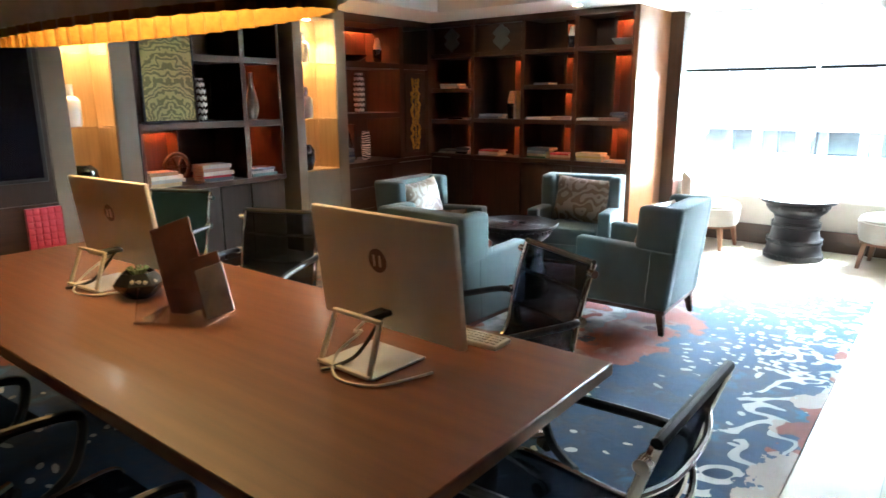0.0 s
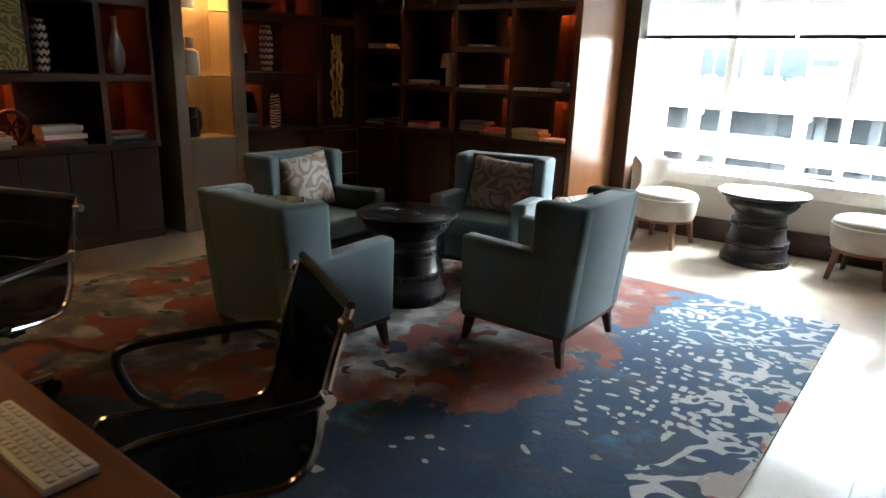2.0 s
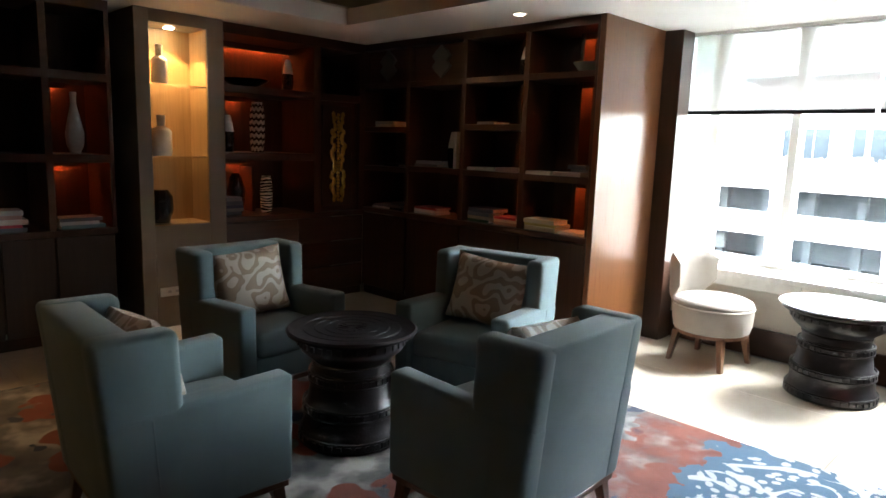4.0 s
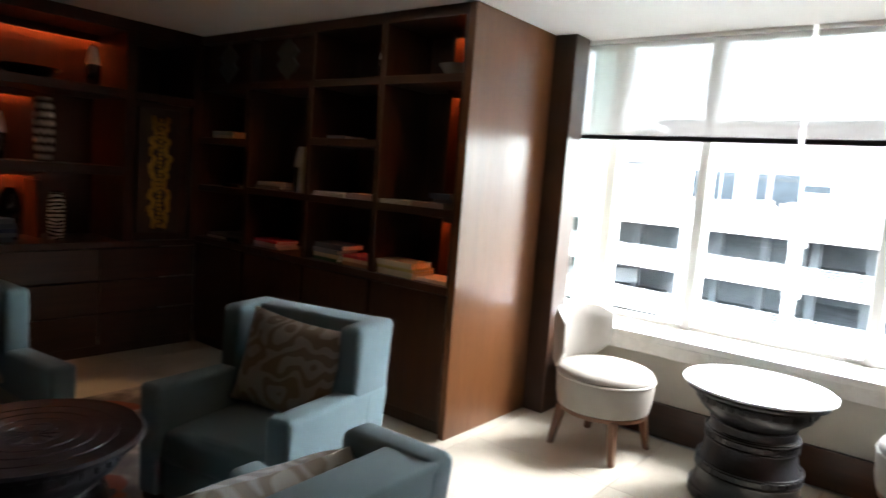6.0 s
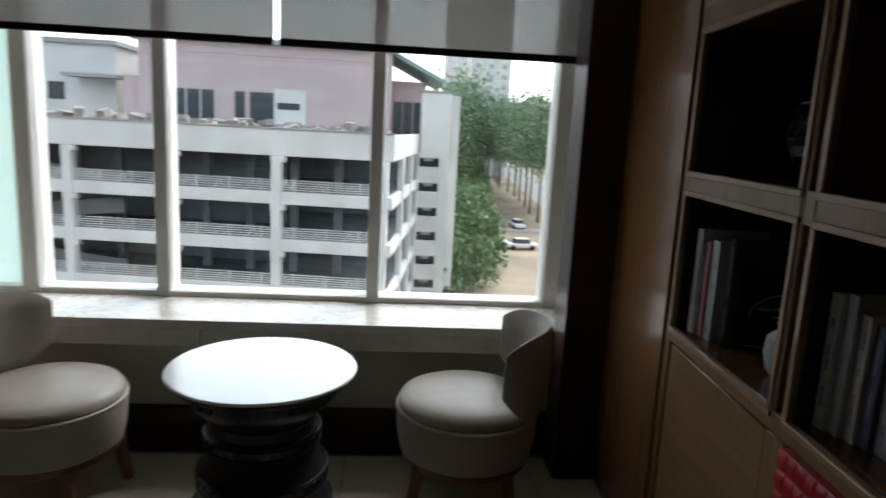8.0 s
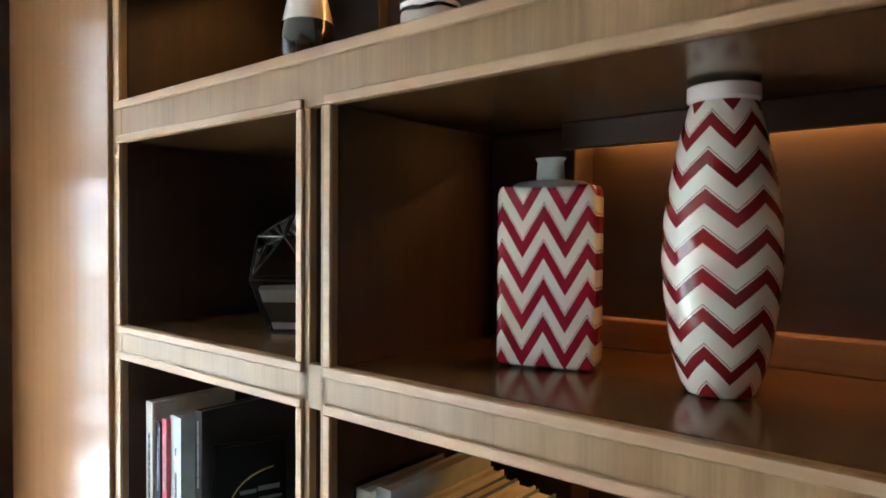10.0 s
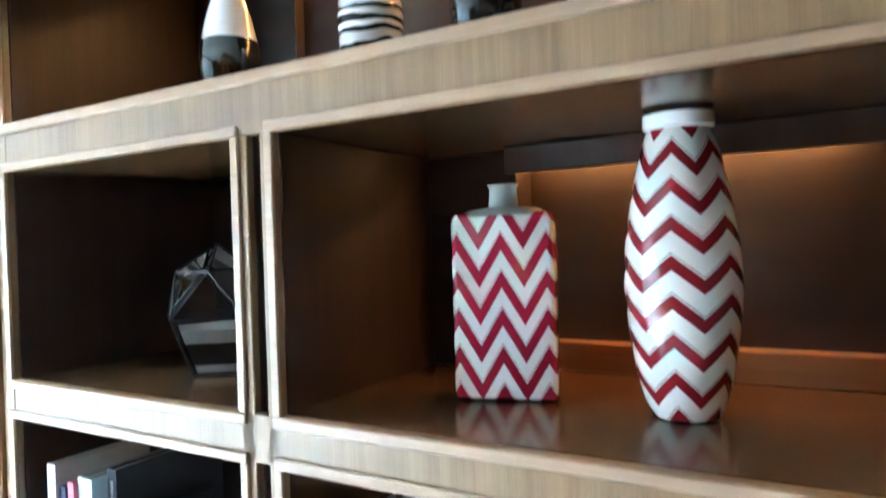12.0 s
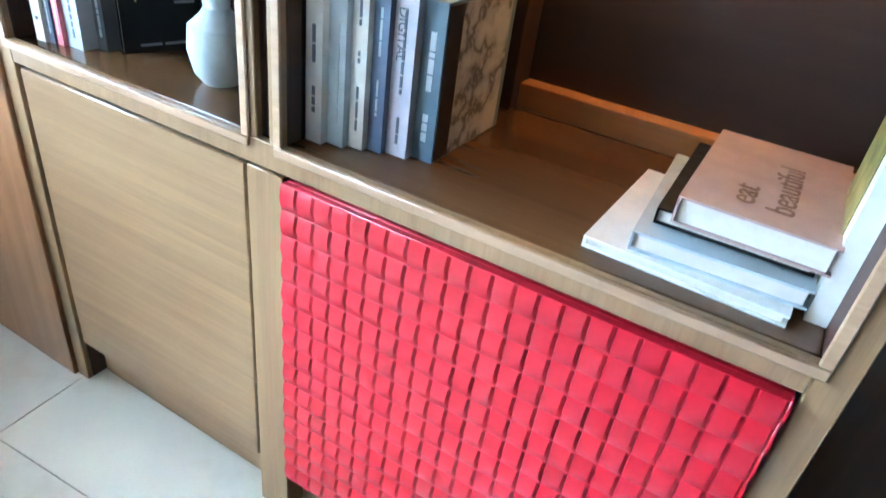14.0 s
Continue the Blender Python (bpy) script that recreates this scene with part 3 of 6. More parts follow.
# back bookcase, facing the room
BX, BY = -4.93, 6.48
XS = [0.0, 0.63, 1.29, 1.91, 2.51]
boards = [("plinth", 0, 2.51, 0.0, 0.08, 0.04, 0.06), ("top_board", 0, 2.51, 2.27, 2.33), ("counter", 0, 2.51, 0.80, 0.84, -0.012, 0.40)]
for i, xx in enumerate(XS):
    boards.append(("upright", max(0, xx - 0.022), min(2.51, xx + 0.022), 0.84, 2.27))
for i, rows in enumerate(((1.19, 1.545, 1.93), (1.21, 1.93), (1.21, 1.57, 1.93), (1.21, 1.93))):
    for z in rows:
        boards.append(("shelf", XS[i] + 0.022, XS[i + 1] - 0.022, z, z + 0.045))
doors = [("door", XS[i] + 0.012, XS[i + 1] - 0.012, 0.09, 0.79, walnut_v) for i in range(4)]
back_case = case("bookcase", pose(BX, BY, 0), "dark walnut wall bookcase with lit open compartments over doors", 2.51, 2.33, 0.42, boards, doors, walnut_v, walnut_h, walnut_v)
for i, rows in enumerate(((0.84, 1.235, 1.59, 1.975), (0.84, 1.255), (0.84, 1.255, 1.615, 1.975), (0.84, 1.255, 1.975))):
    tops = {0: (1.19, 1.545, 1.93), 1: (1.21, 1.93), 2: (1.21, 1.57, 1.93, 2.27), 3: (1.21, 1.93, 2.27)}[i]
    for z1 in tops:
        xm = XS[i] + 0.62 * (XS[i + 1] - XS[i])
        if i == 3:
            xm -= 0.06
        boxpart("valance", (xm, XS[i + 1] - 0.022, 0.27, 0.285, z1 - 0.045, z1), walnut_h, back_case)
        led(back_case, xm + 0.01, XS[i + 1] - 0.03, 0.33, z1 - 0.004)
    for z0, z1 in zip(rows, tops):
        boxpart("divider", (xm - 0.03, xm, 0.26, 0.40, z0, z1), walnut_v, back_case)
bm = bmesh.new()
box(bm, 0.03, 1.27, 0.06, 0.08, 1.98, 2.265)
part("fascia", bm, walnut_h, back_case)
for cx, cz in ((0.3, 2.13), (0.98, 2.13)):
    bm = bmesh.new()
    for i in range(3):
        for j in range(3 if i == 1 else 2):
            r = bmesh.ops.create_cube(bm, size=0.075)["verts"]
            bmesh.ops.transform(bm, matrix=pose(cx + (i - 1) * 0.055, 0.05, cz + (j - (1 if i == 1 else 0.5)) * 0.085, 0, 45, 0) @ Matrix.Diagonal((1, 0.35, 1, 1)), verts=r)
    tagged(part("ornament", bm, plain("pewter", (0.14, 0.15, 0.15), 0.4, 0.3), back_case, "small pewter fish-scale ornament"), kind="stuff")

# left bookcase, beside the corner
LX = -4.90
boards = [("plinth", 0, 1.42, 0.0, 0.08, 0.04, 0.06), ("top_board", 0, 1.42, 2.25, 2.33), ("counter", 0, 1.42, 0.77, 0.81, -0.012, 0.53),
          ("upright", 0, 0.03, 0.81, 2.25), ("upright", 0.86, 0.93, 0.81, 2.25), ("shelf", 0.03, 0.86, 1.27, 1.33), ("shelf", 0.03, 0.86, 1.8, 1.86),
          ("upright", 1.36, 1.42, 0.81, 2.25), ("shelf", 0.93, 1.36, 1.8, 1.86), ("fascia", 0.93, 1.36, 0.81, 1.8, 0.05, 0.07), ("divider", 0.42, 0.45, 0.81, 1.2, 0.3, 0.53)]
doors = [("drawer", 0.01, 0.7, z, z + 0.22, walnut_h) for z in (0.08, 0.31, 0.54)] + [("drawer", 0.71, 1.41, z, z + 0.22, walnut_h) for z in (0.08, 0.31, 0.54)]
left_case = case("bookcase", pose(LX, 5.06, 0, 0, 0, 90), "dark walnut corner bookcase with drawers and lit shelves", 1.42, 2.33, 0.55, boards, doors, walnut_v, walnut_h, walnut_v)
led(left_case, 0.04, 0.85, 0.5, 2.246)
led(left_case, 0.04, 0.42, 0.5, 1.796)
boxpart("valance", (0.03, 0.45, 0.44, 0.455, 1.755, 1.8), walnut_h, left_case)
boxpart("valance", (0.03, 0.45, 0.44, 0.455, 1.225, 1.27), walnut_h, left_case)
led(left_case, 0.04, 0.42, 0.5, 1.266)
boxpart("valance", (0.03, 0.86, 0.42, 0.435, 2.2, 2.25), walnut_h, left_case)

# cabinet wall with the painting
boards = [("plinth", 0, 1.38, 0.0, 0.08, 0.04, 0.06), ("top_board", 0, 1.38, 2.26, 2.33), ("counter", 0, 1.38, 0.75, 0.79, -0.012, 0.48), ("side_panel", 0, 0.03, 0.79, 2.26),
          ("side_panel", 1.35, 1.38, 0.79, 2.26), ("shelf", 0.03, 1.38, 1.245, 1.30), ("shelf", 0.5, 1.38, 1.79, 1.845), ("stile", 0.48, 0.52, 1.30, 2.26), ("stile", 0.955, 1.0, 0.79, 2.26),
          ("divider", 0.48, 0.505, 0.79, 1.245, 0.3, 0.48)]
doors = [("door", 0.02, 0.34, 0.09, 0.74, cab_v), ("door", 0.35, 0.665, 0.09, 0.74, cab_v), ("door", 0.675, 0.98, 0.09, 0.74, cab_v), ("door", 0.99, 1.36, 0.09, 0.74, cab_v)]
paint_case = case("bookcase", pose(-4.86, 2.86, 0, 0, 0, 90), "walnut cabinet wall with open shelves over plain doors", 1.38, 2.33, 0.5, boards, doors, walnut_v, walnut_h, walnut_v)
led(paint_case, 0.05, 0.45, 0.44, 1.241)
for x0, x1, z in ((0.03, 0.48, 1.245), (1.0, 1.25, 1.245), (1.0, 1.2, 1.79)):
    boxpart("valance", (x0, x1, 0.38, 0.395, z - 0.04, z), walnut_h, paint_case)
led(paint_case, 1.02, 1.2, 0.44, 1.241)
led(paint_case, 1.02, 1.15, 0.44, 1.786)

pic = thing("painting", pose(-4.835, 3.13, 1.31, 0, 0, 90), "yellow-green damask painting in a thin dark frame", "painting")
boxpart("canvas", (-0.215, 0.215, 0.004, 0.02, 0.01, 0.73), painting_mat, pic)
for nm, d in (("frame_side", (-0.225, -0.215, -0.004, 0.024, 0, 0.74)), ("frame_side", (0.215, 0.225, -0.004, 0.024, 0, 0.74)), ("frame_rail", (-0.215, 0.215, -0.004, 0.024, 0, 0.01)), ("frame_rail", (-0.215, 0.215, -0.004, 0.024, 0.73, 0.74))):
    boxpart(nm, d, black_plastic, pic)


def niche_pilaster(y0, y1, n0, n1, outlet):
    """Clad pilaster with a lit, veneered niche and two glass shelves."""
    p = thing("pilaster", pose(-4.85, y0, 0, 0, 0, 90), "grey clad pilaster with a lit golden niche", "pilaster", "niche pilasters")
    w, a, b = y1 - y0, n0 - y0, n1 - y0
    for nm, d in (("stile", (0, a, 0, 0.7, 0, CEIL)), ("stile", (b, w, 0, 0.7, 0, CEIL)), ("apron", (a, b, 0, 0.7, 0, 0.78)), ("head", (a, b, 0, 0.7, 2.24, CEIL))):
        boxpart(nm, d, stone_clad, p)
    boxpart("niche_back", (a, b, 0.3, 0.32, 0.78, 2.24), niche_gold, p)
    boxpart("niche_side", (a, a + 0.006, 0.012, 0.3, 0.78, 2.24), niche_gold, p)
    boxpart("niche_side", (b - 0.006, b, 0.012, 0.3, 0.78, 2.24), niche_gold, p)
    boxpart("niche_sill", (a, b, 0.006, 0.3, 0.78, 0.79), niche_gold, p)
    for z in (1.285, 1.81):
        boxpart("glass_shelf", (a + 0.006, b - 0.006, 0.02, 0.3, z, z + 0.01), acrylic, p, "clear glass shelf", 0)
    bm = bmesh.new()
    lathe(bm, [(0.035, 2.232), (0.035, 2.236)], 20, (a + b) / 2, 0.17)
    part("spot", bm, spot_glow, p, "glowing niche spotlight")
    if outlet:
        q = boxpart("outlet_plate", (0.12, 0.38, -0.006, 0.0, 0.24, 0.31), white_plastic, p, "white socket plate", 0.003)
        for x in (0.19, 0.25, 0.31):
            boxpart("socket", (x - 0.012, x + 0.012, -0.008, -0.005, 0.265, 0.285), steel, q)
    lamp = new("niche_spot", bpy.data.lights.new("niche_spot", "SPOT"))
    lamp.data.energy, lamp.data.spot_size, lamp.data.color, lamp.data.shadow_soft_size = 1.6, radians(95), (1.0, 0.58, 0.23), 0.03
    lamp.matrix_world = look((-4.85 - 0.15, (n0 + n1) / 2, 2.225), (-4.85 - 0.19, (n0 + n1) / 2, 0.8))


niche_pilaster(4.40, 5.06, 4.50, 4.93, True)
niche_pilaster(2.21, 2.85, 2.36, 2.69, False)
# dark boards deep in the gap stand in for its shade
structure("panel_5", [(-5.45, -5.4, 4.24, 4.40, 0, CEIL), (-5.6, -5.45, 4.24, 4.4, 0, CEIL)], ebony, "dark sheet standing for the shade between cabinet and pilaster")

# media wall
tv = thing("television", pose(-4.84, 1.55, 0.93, 0, 0, 90), "large black wall television in a dark surround", "television")
boxpart("bezel", (-0.66, 0.62, 0.0, 0.05, 0.0, 0.95), black_plastic, tv, bev=0.006)
boxpart("screen", (-0.63, 0.59, -0.003, 0.0, 0.03, 0.92), plain("black_screen", (0.006, 0.006, 0.012), 0.08), tv, bev=0)
structure("panel_6", [(-5.6, -4.79 - 0.06, -1.6, 2.2, 0.0, CEIL)], ebony, "dark timber media wall")


def red_door(parent, x0, x1, z0, z1, nx, nz):
    """Lacquered door of raised wedge tiles."""
    d = boxpart("door", (x0, x1, 0.002, 0.02, z0, z1), red_lacquer, parent, "glossy red lacquered door of raised square tiles", 0.002)
    w, h = (x1 - x0) / nx, (z1 - z0) / nz
    rim = 0.003
    for nm, dims in (("edge", (x0, x0 + rim, -0.0098, 0.002, z0, z1)), ("edge", (x1 - rim, x1, -0.0098, 0.002, z0, z1)), ("edge", (x0 + rim, x1 - rim, -0.0098, 0.002, z1 - rim, z1)), ("edge", (x0 + rim, x1 - rim, -0.0098, 0.002, z0, z0 + rim))):
        boxpart(nm, dims, red_lacquer, d, bev=0.001)
    # a barrelled tile with a lens-shaped pocket at one side
    bm = bmesh.new()
    us, vs, depth = (0.0, 0.8, 0.95, 1.0), (0.0, 0.04, 0.13, 0.5, 0.87, 0.96, 1.0), (0.0, 0.0, 0.8, 1.0, 0.9, 0.0, 0.0)
    grid = []
    for v, k in zip(vs, depth):
        swell = 0.0055 * math.sin(math.pi * v)
        row = []
        for i, u in enumerate(us):
            lean = 0.05 * math.sin(math.pi * v) if i == 3 else 0.0
            row.append(bm.verts.new(((u - 0.5 + lean * k * 0.6) * w, -0.0095 - swell + (0.0055 * k if i == 2 else 0.0), (v - 0.5) * h)))
        grid.append(row)
    for p, q in zip(grid, grid[1:]):
        for i in range(3):
            bm.faces.new((p[i], p[i + 1], q[i + 1], q[i]))
    me = mesh_of("tile", bm, red_lacquer)
    for i in range(nx):
        for j in range(nz):
            t = new("tile", me)
            t.parent = d
            t.location = (x0 + (i + 0.5) * w, 0.001, z0 + (j + 0.5) * h)


media = thing("media_cabinet", pose(-4.79, 0.9, 0.0, 0, 0, 90), "low dark media cabinet with a red tiled door", "cabinet")
boxpart("body", (0, 1.3, 0.022, 0.3, 0.0, 0.78), walnut_h, media, bev=0.004)
red_door(media, 1.07, 1.3, 0.44, 0.76, 5, 7)

# display shelves by the window wall
EX, EY = 0.31, 6.69
D = 0.5
W = 1.505
c = thing("display_shelf", ASLANT @ pose(EX, EY, 0, 0, 0, -90), "light oak display shelving with red tiled and plain doors", "shelving")
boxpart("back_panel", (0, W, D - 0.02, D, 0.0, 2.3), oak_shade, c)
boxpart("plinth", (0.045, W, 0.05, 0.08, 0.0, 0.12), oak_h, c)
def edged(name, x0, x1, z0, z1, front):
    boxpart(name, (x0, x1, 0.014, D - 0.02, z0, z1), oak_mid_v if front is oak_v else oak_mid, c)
    boxpart("edging", (x0, x1, 0.0, 0.0138, z0, z1), front, c)


edged("stile", 0.0, 0.04, 0.0, 2.33, oak_v)
edged("head", 0.04, W, 2.225, 2.33, oak_h)
bays = ((0.04, 0.64), (0.715, 1.465))
edged("stile", 1.465, W, 0.0, 2.225, oak_v)
for x0, x1 in ((0.64, 0.715),):
    xm = (x0 + x1) / 2
    edged("stile", x0, xm - 0.012, 0.88, 1.745, oak_v)
    edged("stile", xm + 0.012, x1, 0.88, 1.745, oak_v)
    # dark filling carries the shade between the two stiles
    boxpart("groove", (xm - 0.012, xm + 0.012, 0.018, D - 0.02, 0.88, 1.745), oak_shade, c)
    boxpart("stile", (x0, x1, 0.0, D - 0.02, 0.0, 0.83), oak_v, c)
for z0, z1 in ((0.835, 0.88), (1.285, 1.355), (1.745, 1.83)):
    edged("shelf", 0.04, 1.465, z0, z1, oak_edge)
for x0, x1 in bays:
    for z0, z1 in ((0.88, 1.285), (1.355, 1.745)):
        boxpart("lip", (x0 - 0.012, x1 + 0.012, -0.007, 0.0, z1 - 0.002, z1 + 0.014), oak_lip, c)
        boxpart("lip", (x0 - 0.012, x1 + 0.012, -0.007, 0.0, z0 - 0.016, z0), oak_lip, c)
        boxpart("lip", (x0 - 0.013, x0 + 0.003, -0.006, 0.0, z0, z1 - 0.002), oak_lip, c)
        boxpart("lip", (x1 - 0.003, x1 + 0.013, -0.006, 0.0, z0, z1 - 0.002), oak_lip, c)
boxpart("lip", (0.02, W, -0.007, 0.0, 1.814, 1.832), oak_lip, c)
boxpart("lip", (0.02, W, -0.007, 0.0, 2.218, 2.236), oak_lip, c)
boxpart("lip", (0.025, 0.042, -0.006, 0.0, 1.832, 2.218), oak_lip, c)
for i, (x0, x1) in enumerate(bays):
    for z0, z1 in ((0.88, 1.285), (1.355, 1.745)):
        if i:
            # ledge under the strip, its orange glow is in the veneer colour
            boxpart("back_ledge", (x0 + 0.18, x1, D - 0.06, D - 0.02, z0, z0 + 0.05), ledge_lit, c)
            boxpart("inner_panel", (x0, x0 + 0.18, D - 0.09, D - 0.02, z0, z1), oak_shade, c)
            boxpart("valance", (x0 + 0.18, x1, 0.36, 0.375, z1 - 0.045, z1), ebony, c)
            led(c, x0 + 0.2, x1 - 0.06, 0.458, z1 - 0.002, led_amber)
    if i:
        red_door(c, x0 + 0.006, x1 - 0.006, 0.14, 0.828, 22, 15)
    else:
        boxpart("door", (x0 + 0.008, x1 - 0.008, 0.004, 0.022, 0.13, 0.826), oak_h, c, bev=0.003)
boxpart("valance", (0.36, W, 0.36, 0.375, 2.18, 2.225), ebony, c)
led(c, 0.42, W - 0.1, 0.458, 2.223, led_amber)
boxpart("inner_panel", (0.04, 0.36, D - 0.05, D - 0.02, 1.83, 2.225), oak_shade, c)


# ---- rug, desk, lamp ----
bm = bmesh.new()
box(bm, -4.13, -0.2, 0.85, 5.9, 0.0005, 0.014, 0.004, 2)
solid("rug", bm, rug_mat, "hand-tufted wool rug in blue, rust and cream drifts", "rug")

desk = thing("desk", pose(-2.0, 1.45, 0), "long reddish-brown timber reading desk on turned legs", "desk")
boxpart("tabletop", (-1.45, 1.467, -0.52, 0.515, 0.71, 0.75), table_wood, desk, bev=0.004)
boxpart("apron", (-1.33, 1.25, -0.4, -0.37, 0.62, 0.71), table_wood, desk)
boxpart("apron", (-1.33, 1.25, 0.36, 0.39, 0.62, 0.71), table_wood, desk)
boxpart("cable_tray", (-1.0, 0.9, -0.12, 0.12, 0.6, 0.71), black_plastic, desk)
for lx in (-1.3, 1.12):
    for ly in (-0.35, 0.34):
        bm = bmesh.new()
        lathe(bm, [(0.05, 0.0), (0.062, 0.02), (0.062, 0.05), (0.038, 0.08), (0.052, 0.22), (0.062, 0.36), (0.04, 0.43), (0.085, 0.47), (0.095, 0.52), (0.075, 0.56), (0.05, 0.58), (0.07, 0.6), (0.07, 0.71)], 24, lx, ly)
        part("leg", bm, leg_wood, desk)


def pendant():
    """Long oval lamp with an outer fringe of pale fluted cloth and a gilt inner shade."""
    lamp = thing("pendant_lamp", pose(-2.5, 1.62, 1.745, 0, 0, 2), "long oval pendant lamp with fluted cream shade and gilt lining", "lamp")
    L, B, H = 1.18, 0.24, 0.36

    def ring(off, amp, count, z0, z1, thick):
        bm = bmesh.new()
        k = count * 4
        rows = [[], [], [], []]
        for i in range(k):
            a = 2 * math.pi * i / k
            w = off + amp * math.sin(2 * math.pi * i / 4 + 0.4)
            for row, z, q in zip(rows, (z0, z1, z1, z0), (w, w, w - thick, w - thick)):
                row.append(bm.verts.new(((L + q) * math.cos(a), (B + q) * math.sin(a), z)))
        for r0, r1 in zip(rows, rows[1:] + rows[:1]):
            for i in range(k):
                j = (i + 1) % k
                bm.faces.new((r0[i], r0[j], r1[j], r1[i]))
        return bm

    part("shade", ring(0.03, 0.008, 76, 0.025, H, 0.005), plain("cream_shade_cloth", (0.68, 0.6, 0.5), 0.7, vary=0.08, scale=20), lamp, "fluted cream cloth outer shade")
    part("lining", ring(-0.01, 0.014, 60, 0.0, H - 0.03, 0.005), gold_leaf, lamp, "pleated gilt inner lining")
    bm = bmesh.new()
    lathe(bm, [(1.0, H - 0.03), (1.0, H - 0.02)], 48, sx=L - 0.03, sy=B - 0.03)
    part("top_plate", bm, paint_white, lamp)
    bm = bmesh.new()
    lathe(bm, [(1.0, 0.15), (1.0, 0.154)], 48, sx=L - 0.035, sy=B - 0.035)
    part("diffuser", bm, lamp_glow, lamp, "warm glowing lamp diffuser")
    for x in (-0.8, 0.8):
        bm = bmesh.new()
        tube(bm, [(x, 0, H - 0.03), (x, 0, 1.05)], 0.006, 6)
        part("rod", bm, chrome, lamp)


pendant()


def monitor(x, y, turn):
    mo = thing("desktop_computer", pose(x, y, 0.75, 0, 0, turn), "all-in-one computer with champagne back on a loop stand", "computer", "computers on the desk")
    lean = pose(0, 0.09, 0.075, 7, 0, 0)
    bm = bmesh.new()
    box(bm, -0.285, 0.285, 0.0, 0.022, 0.0, 0.355, 0.008, 2, lean)
    shell = part("shell", bm, silver_shell, mo)
    bm = bmesh.new()
    box(bm, -0.278, 0.278, 0.022, 0.024, 0.02, 0.348, 0, 1, lean)
    part("screen", bm, black_plastic, mo)
    bm = bmesh.new()
    lathe(bm, [(0.036, 0.0), (0.036, 0.0015)], 28)
    bmesh.ops.transform(bm, matrix=lean @ pose(-0.01, 0.0, 0.215, 90, 0, 0), verts=bm.verts)
    part("badge", bm, plain("badge_brown", (0.16, 0.1, 0.07), 0.3, 0.5), shell, "round dark badge")
    bm = bmesh.new()
    for s in (-0.012, 0.012):
        box(bm, s - 0.003, s + 0.003, -0.004, -0.0016, 0.198, 0.232, 0, 1, lean @ Matrix.Translation((-0.01, 0, 0)))
    part("badge_mark", bm, silver_shell, shell)
    for nm, a, b in (("stand_leg", (-0.1, -0.085, 0.008), (-0.09, -0.03, 0.15)), ("stand_leg", (0.1, -0.085, 0.008), (0.09, -0.03, 0.15)), ("stand_bar", (-0.097, -0.03, 0.15), (0.097, -0.03, 0.15)), ("stand_foot", (-0.105, -0.088, 0.012), (0.105, -0.088, 0.012))):
        bm = bmesh.new()
        a, b = Vector(a), Vector(b)
        d = b - a
        box(bm, -0.008, 0.008, -0.005, 0.005, 0, d.length, 0.002, 2, Matrix.Translation(a) @ d.to_track_quat("Z", "Y").to_matrix().to_4x4())
        part(nm, bm, silver_shell, mo, "pale flat metal easel bar")
    bm = bmesh.new()
    box(bm, -0.11, 0.11, -0.08, 0.13, 0.0, 0.008, 0.003, 1)
    part("base_plate", bm, white_plastic, mo, "white base tray")
    bm = bmesh.new()
    box(bm, -0.025, 0.025, 0.0, 0.09, 0.125, 0.142, 0.004, 1)
    part("hinge", bm, black_plastic, mo)
    bm = bmesh.new()
    tube(bm, smooth_path([(0.01, 0.07, 0.14), (0.01, 0.03, 0.1), (-0.01, -0.03, 0.03), (-0.03, -0.1, 0.012), (-0.05, -0.125, 0.008)]), 0.006, 6)
    part("cable", bm, black_plastic, mo)
    bm = bmesh.new()
    tube(bm, smooth_path([(-0.05, 0.08, 0.12), (-0.08, 0.03, 0.07), (-0.02, 0.0, 0.09), (-0.06, -0.06, 0.03), (0.02, -0.13, 0.006), (0.14, -0.1, 0.006), (0.2, 0.06, 0.006)]), 0.004, 6)
    part("cable", bm, white_plastic, mo, "white cable")
    return mo


monitor(-1.09, 1.53, -2)
monitor(-2.52, 1.45, 4)

kb = thing("keyboard", pose(-1.02, 1.862, 0.75, 0, 0, 2), "slim white computer keyboard on the desk", "keyboard")
bm = bmesh.new()
box(bm, -0.175, 0.175, -0.045, 0.045, 0.0, 0.016, 0.004, 2)
part("body", bm, white_plastic, kb)
bm = bmesh.new()
box(bm, -0.0085, 0.0085, -0.0065, 0.0065, 0, 0.004, 0.0012, 1)
key = mesh_of("key", bm, white_plastic)
for r in range(4):
    for i in range(16):
        k = new("key", key)
        k.parent = kb
        k.location = (-0.158 + i * 0.021, 0.03 - r * 0.019, 0.016)

# leaflet stand
st = thing("leaflet_stand", pose(-1.88, 1.43, 0.75, 0, 0, 28), "clear acrylic stand holding brown and pale leaflets", "leaflet stand")
bm = bmesh.new()
box(bm, -0.13, 0.13, -0.1, 0.1, 0, 0.005)
part("base", bm, acrylic, st)
bm = bmesh.new()
box(bm, -0.13, 0.13, 0, 0.004, 0, 0.12, 0, 1, pose(0, -0.09, 0.004, -18, 0, 0))
part("front_lip", bm, acrylic, st)
card = plain("brown_leaflet", (0.17, 0.07, 0.045), 0.35, vary=0.35, scale=9)
card2 = plain("grey_leaflet", (0.4, 0.37, 0.4), 0.35, vary=0.3, scale=14)
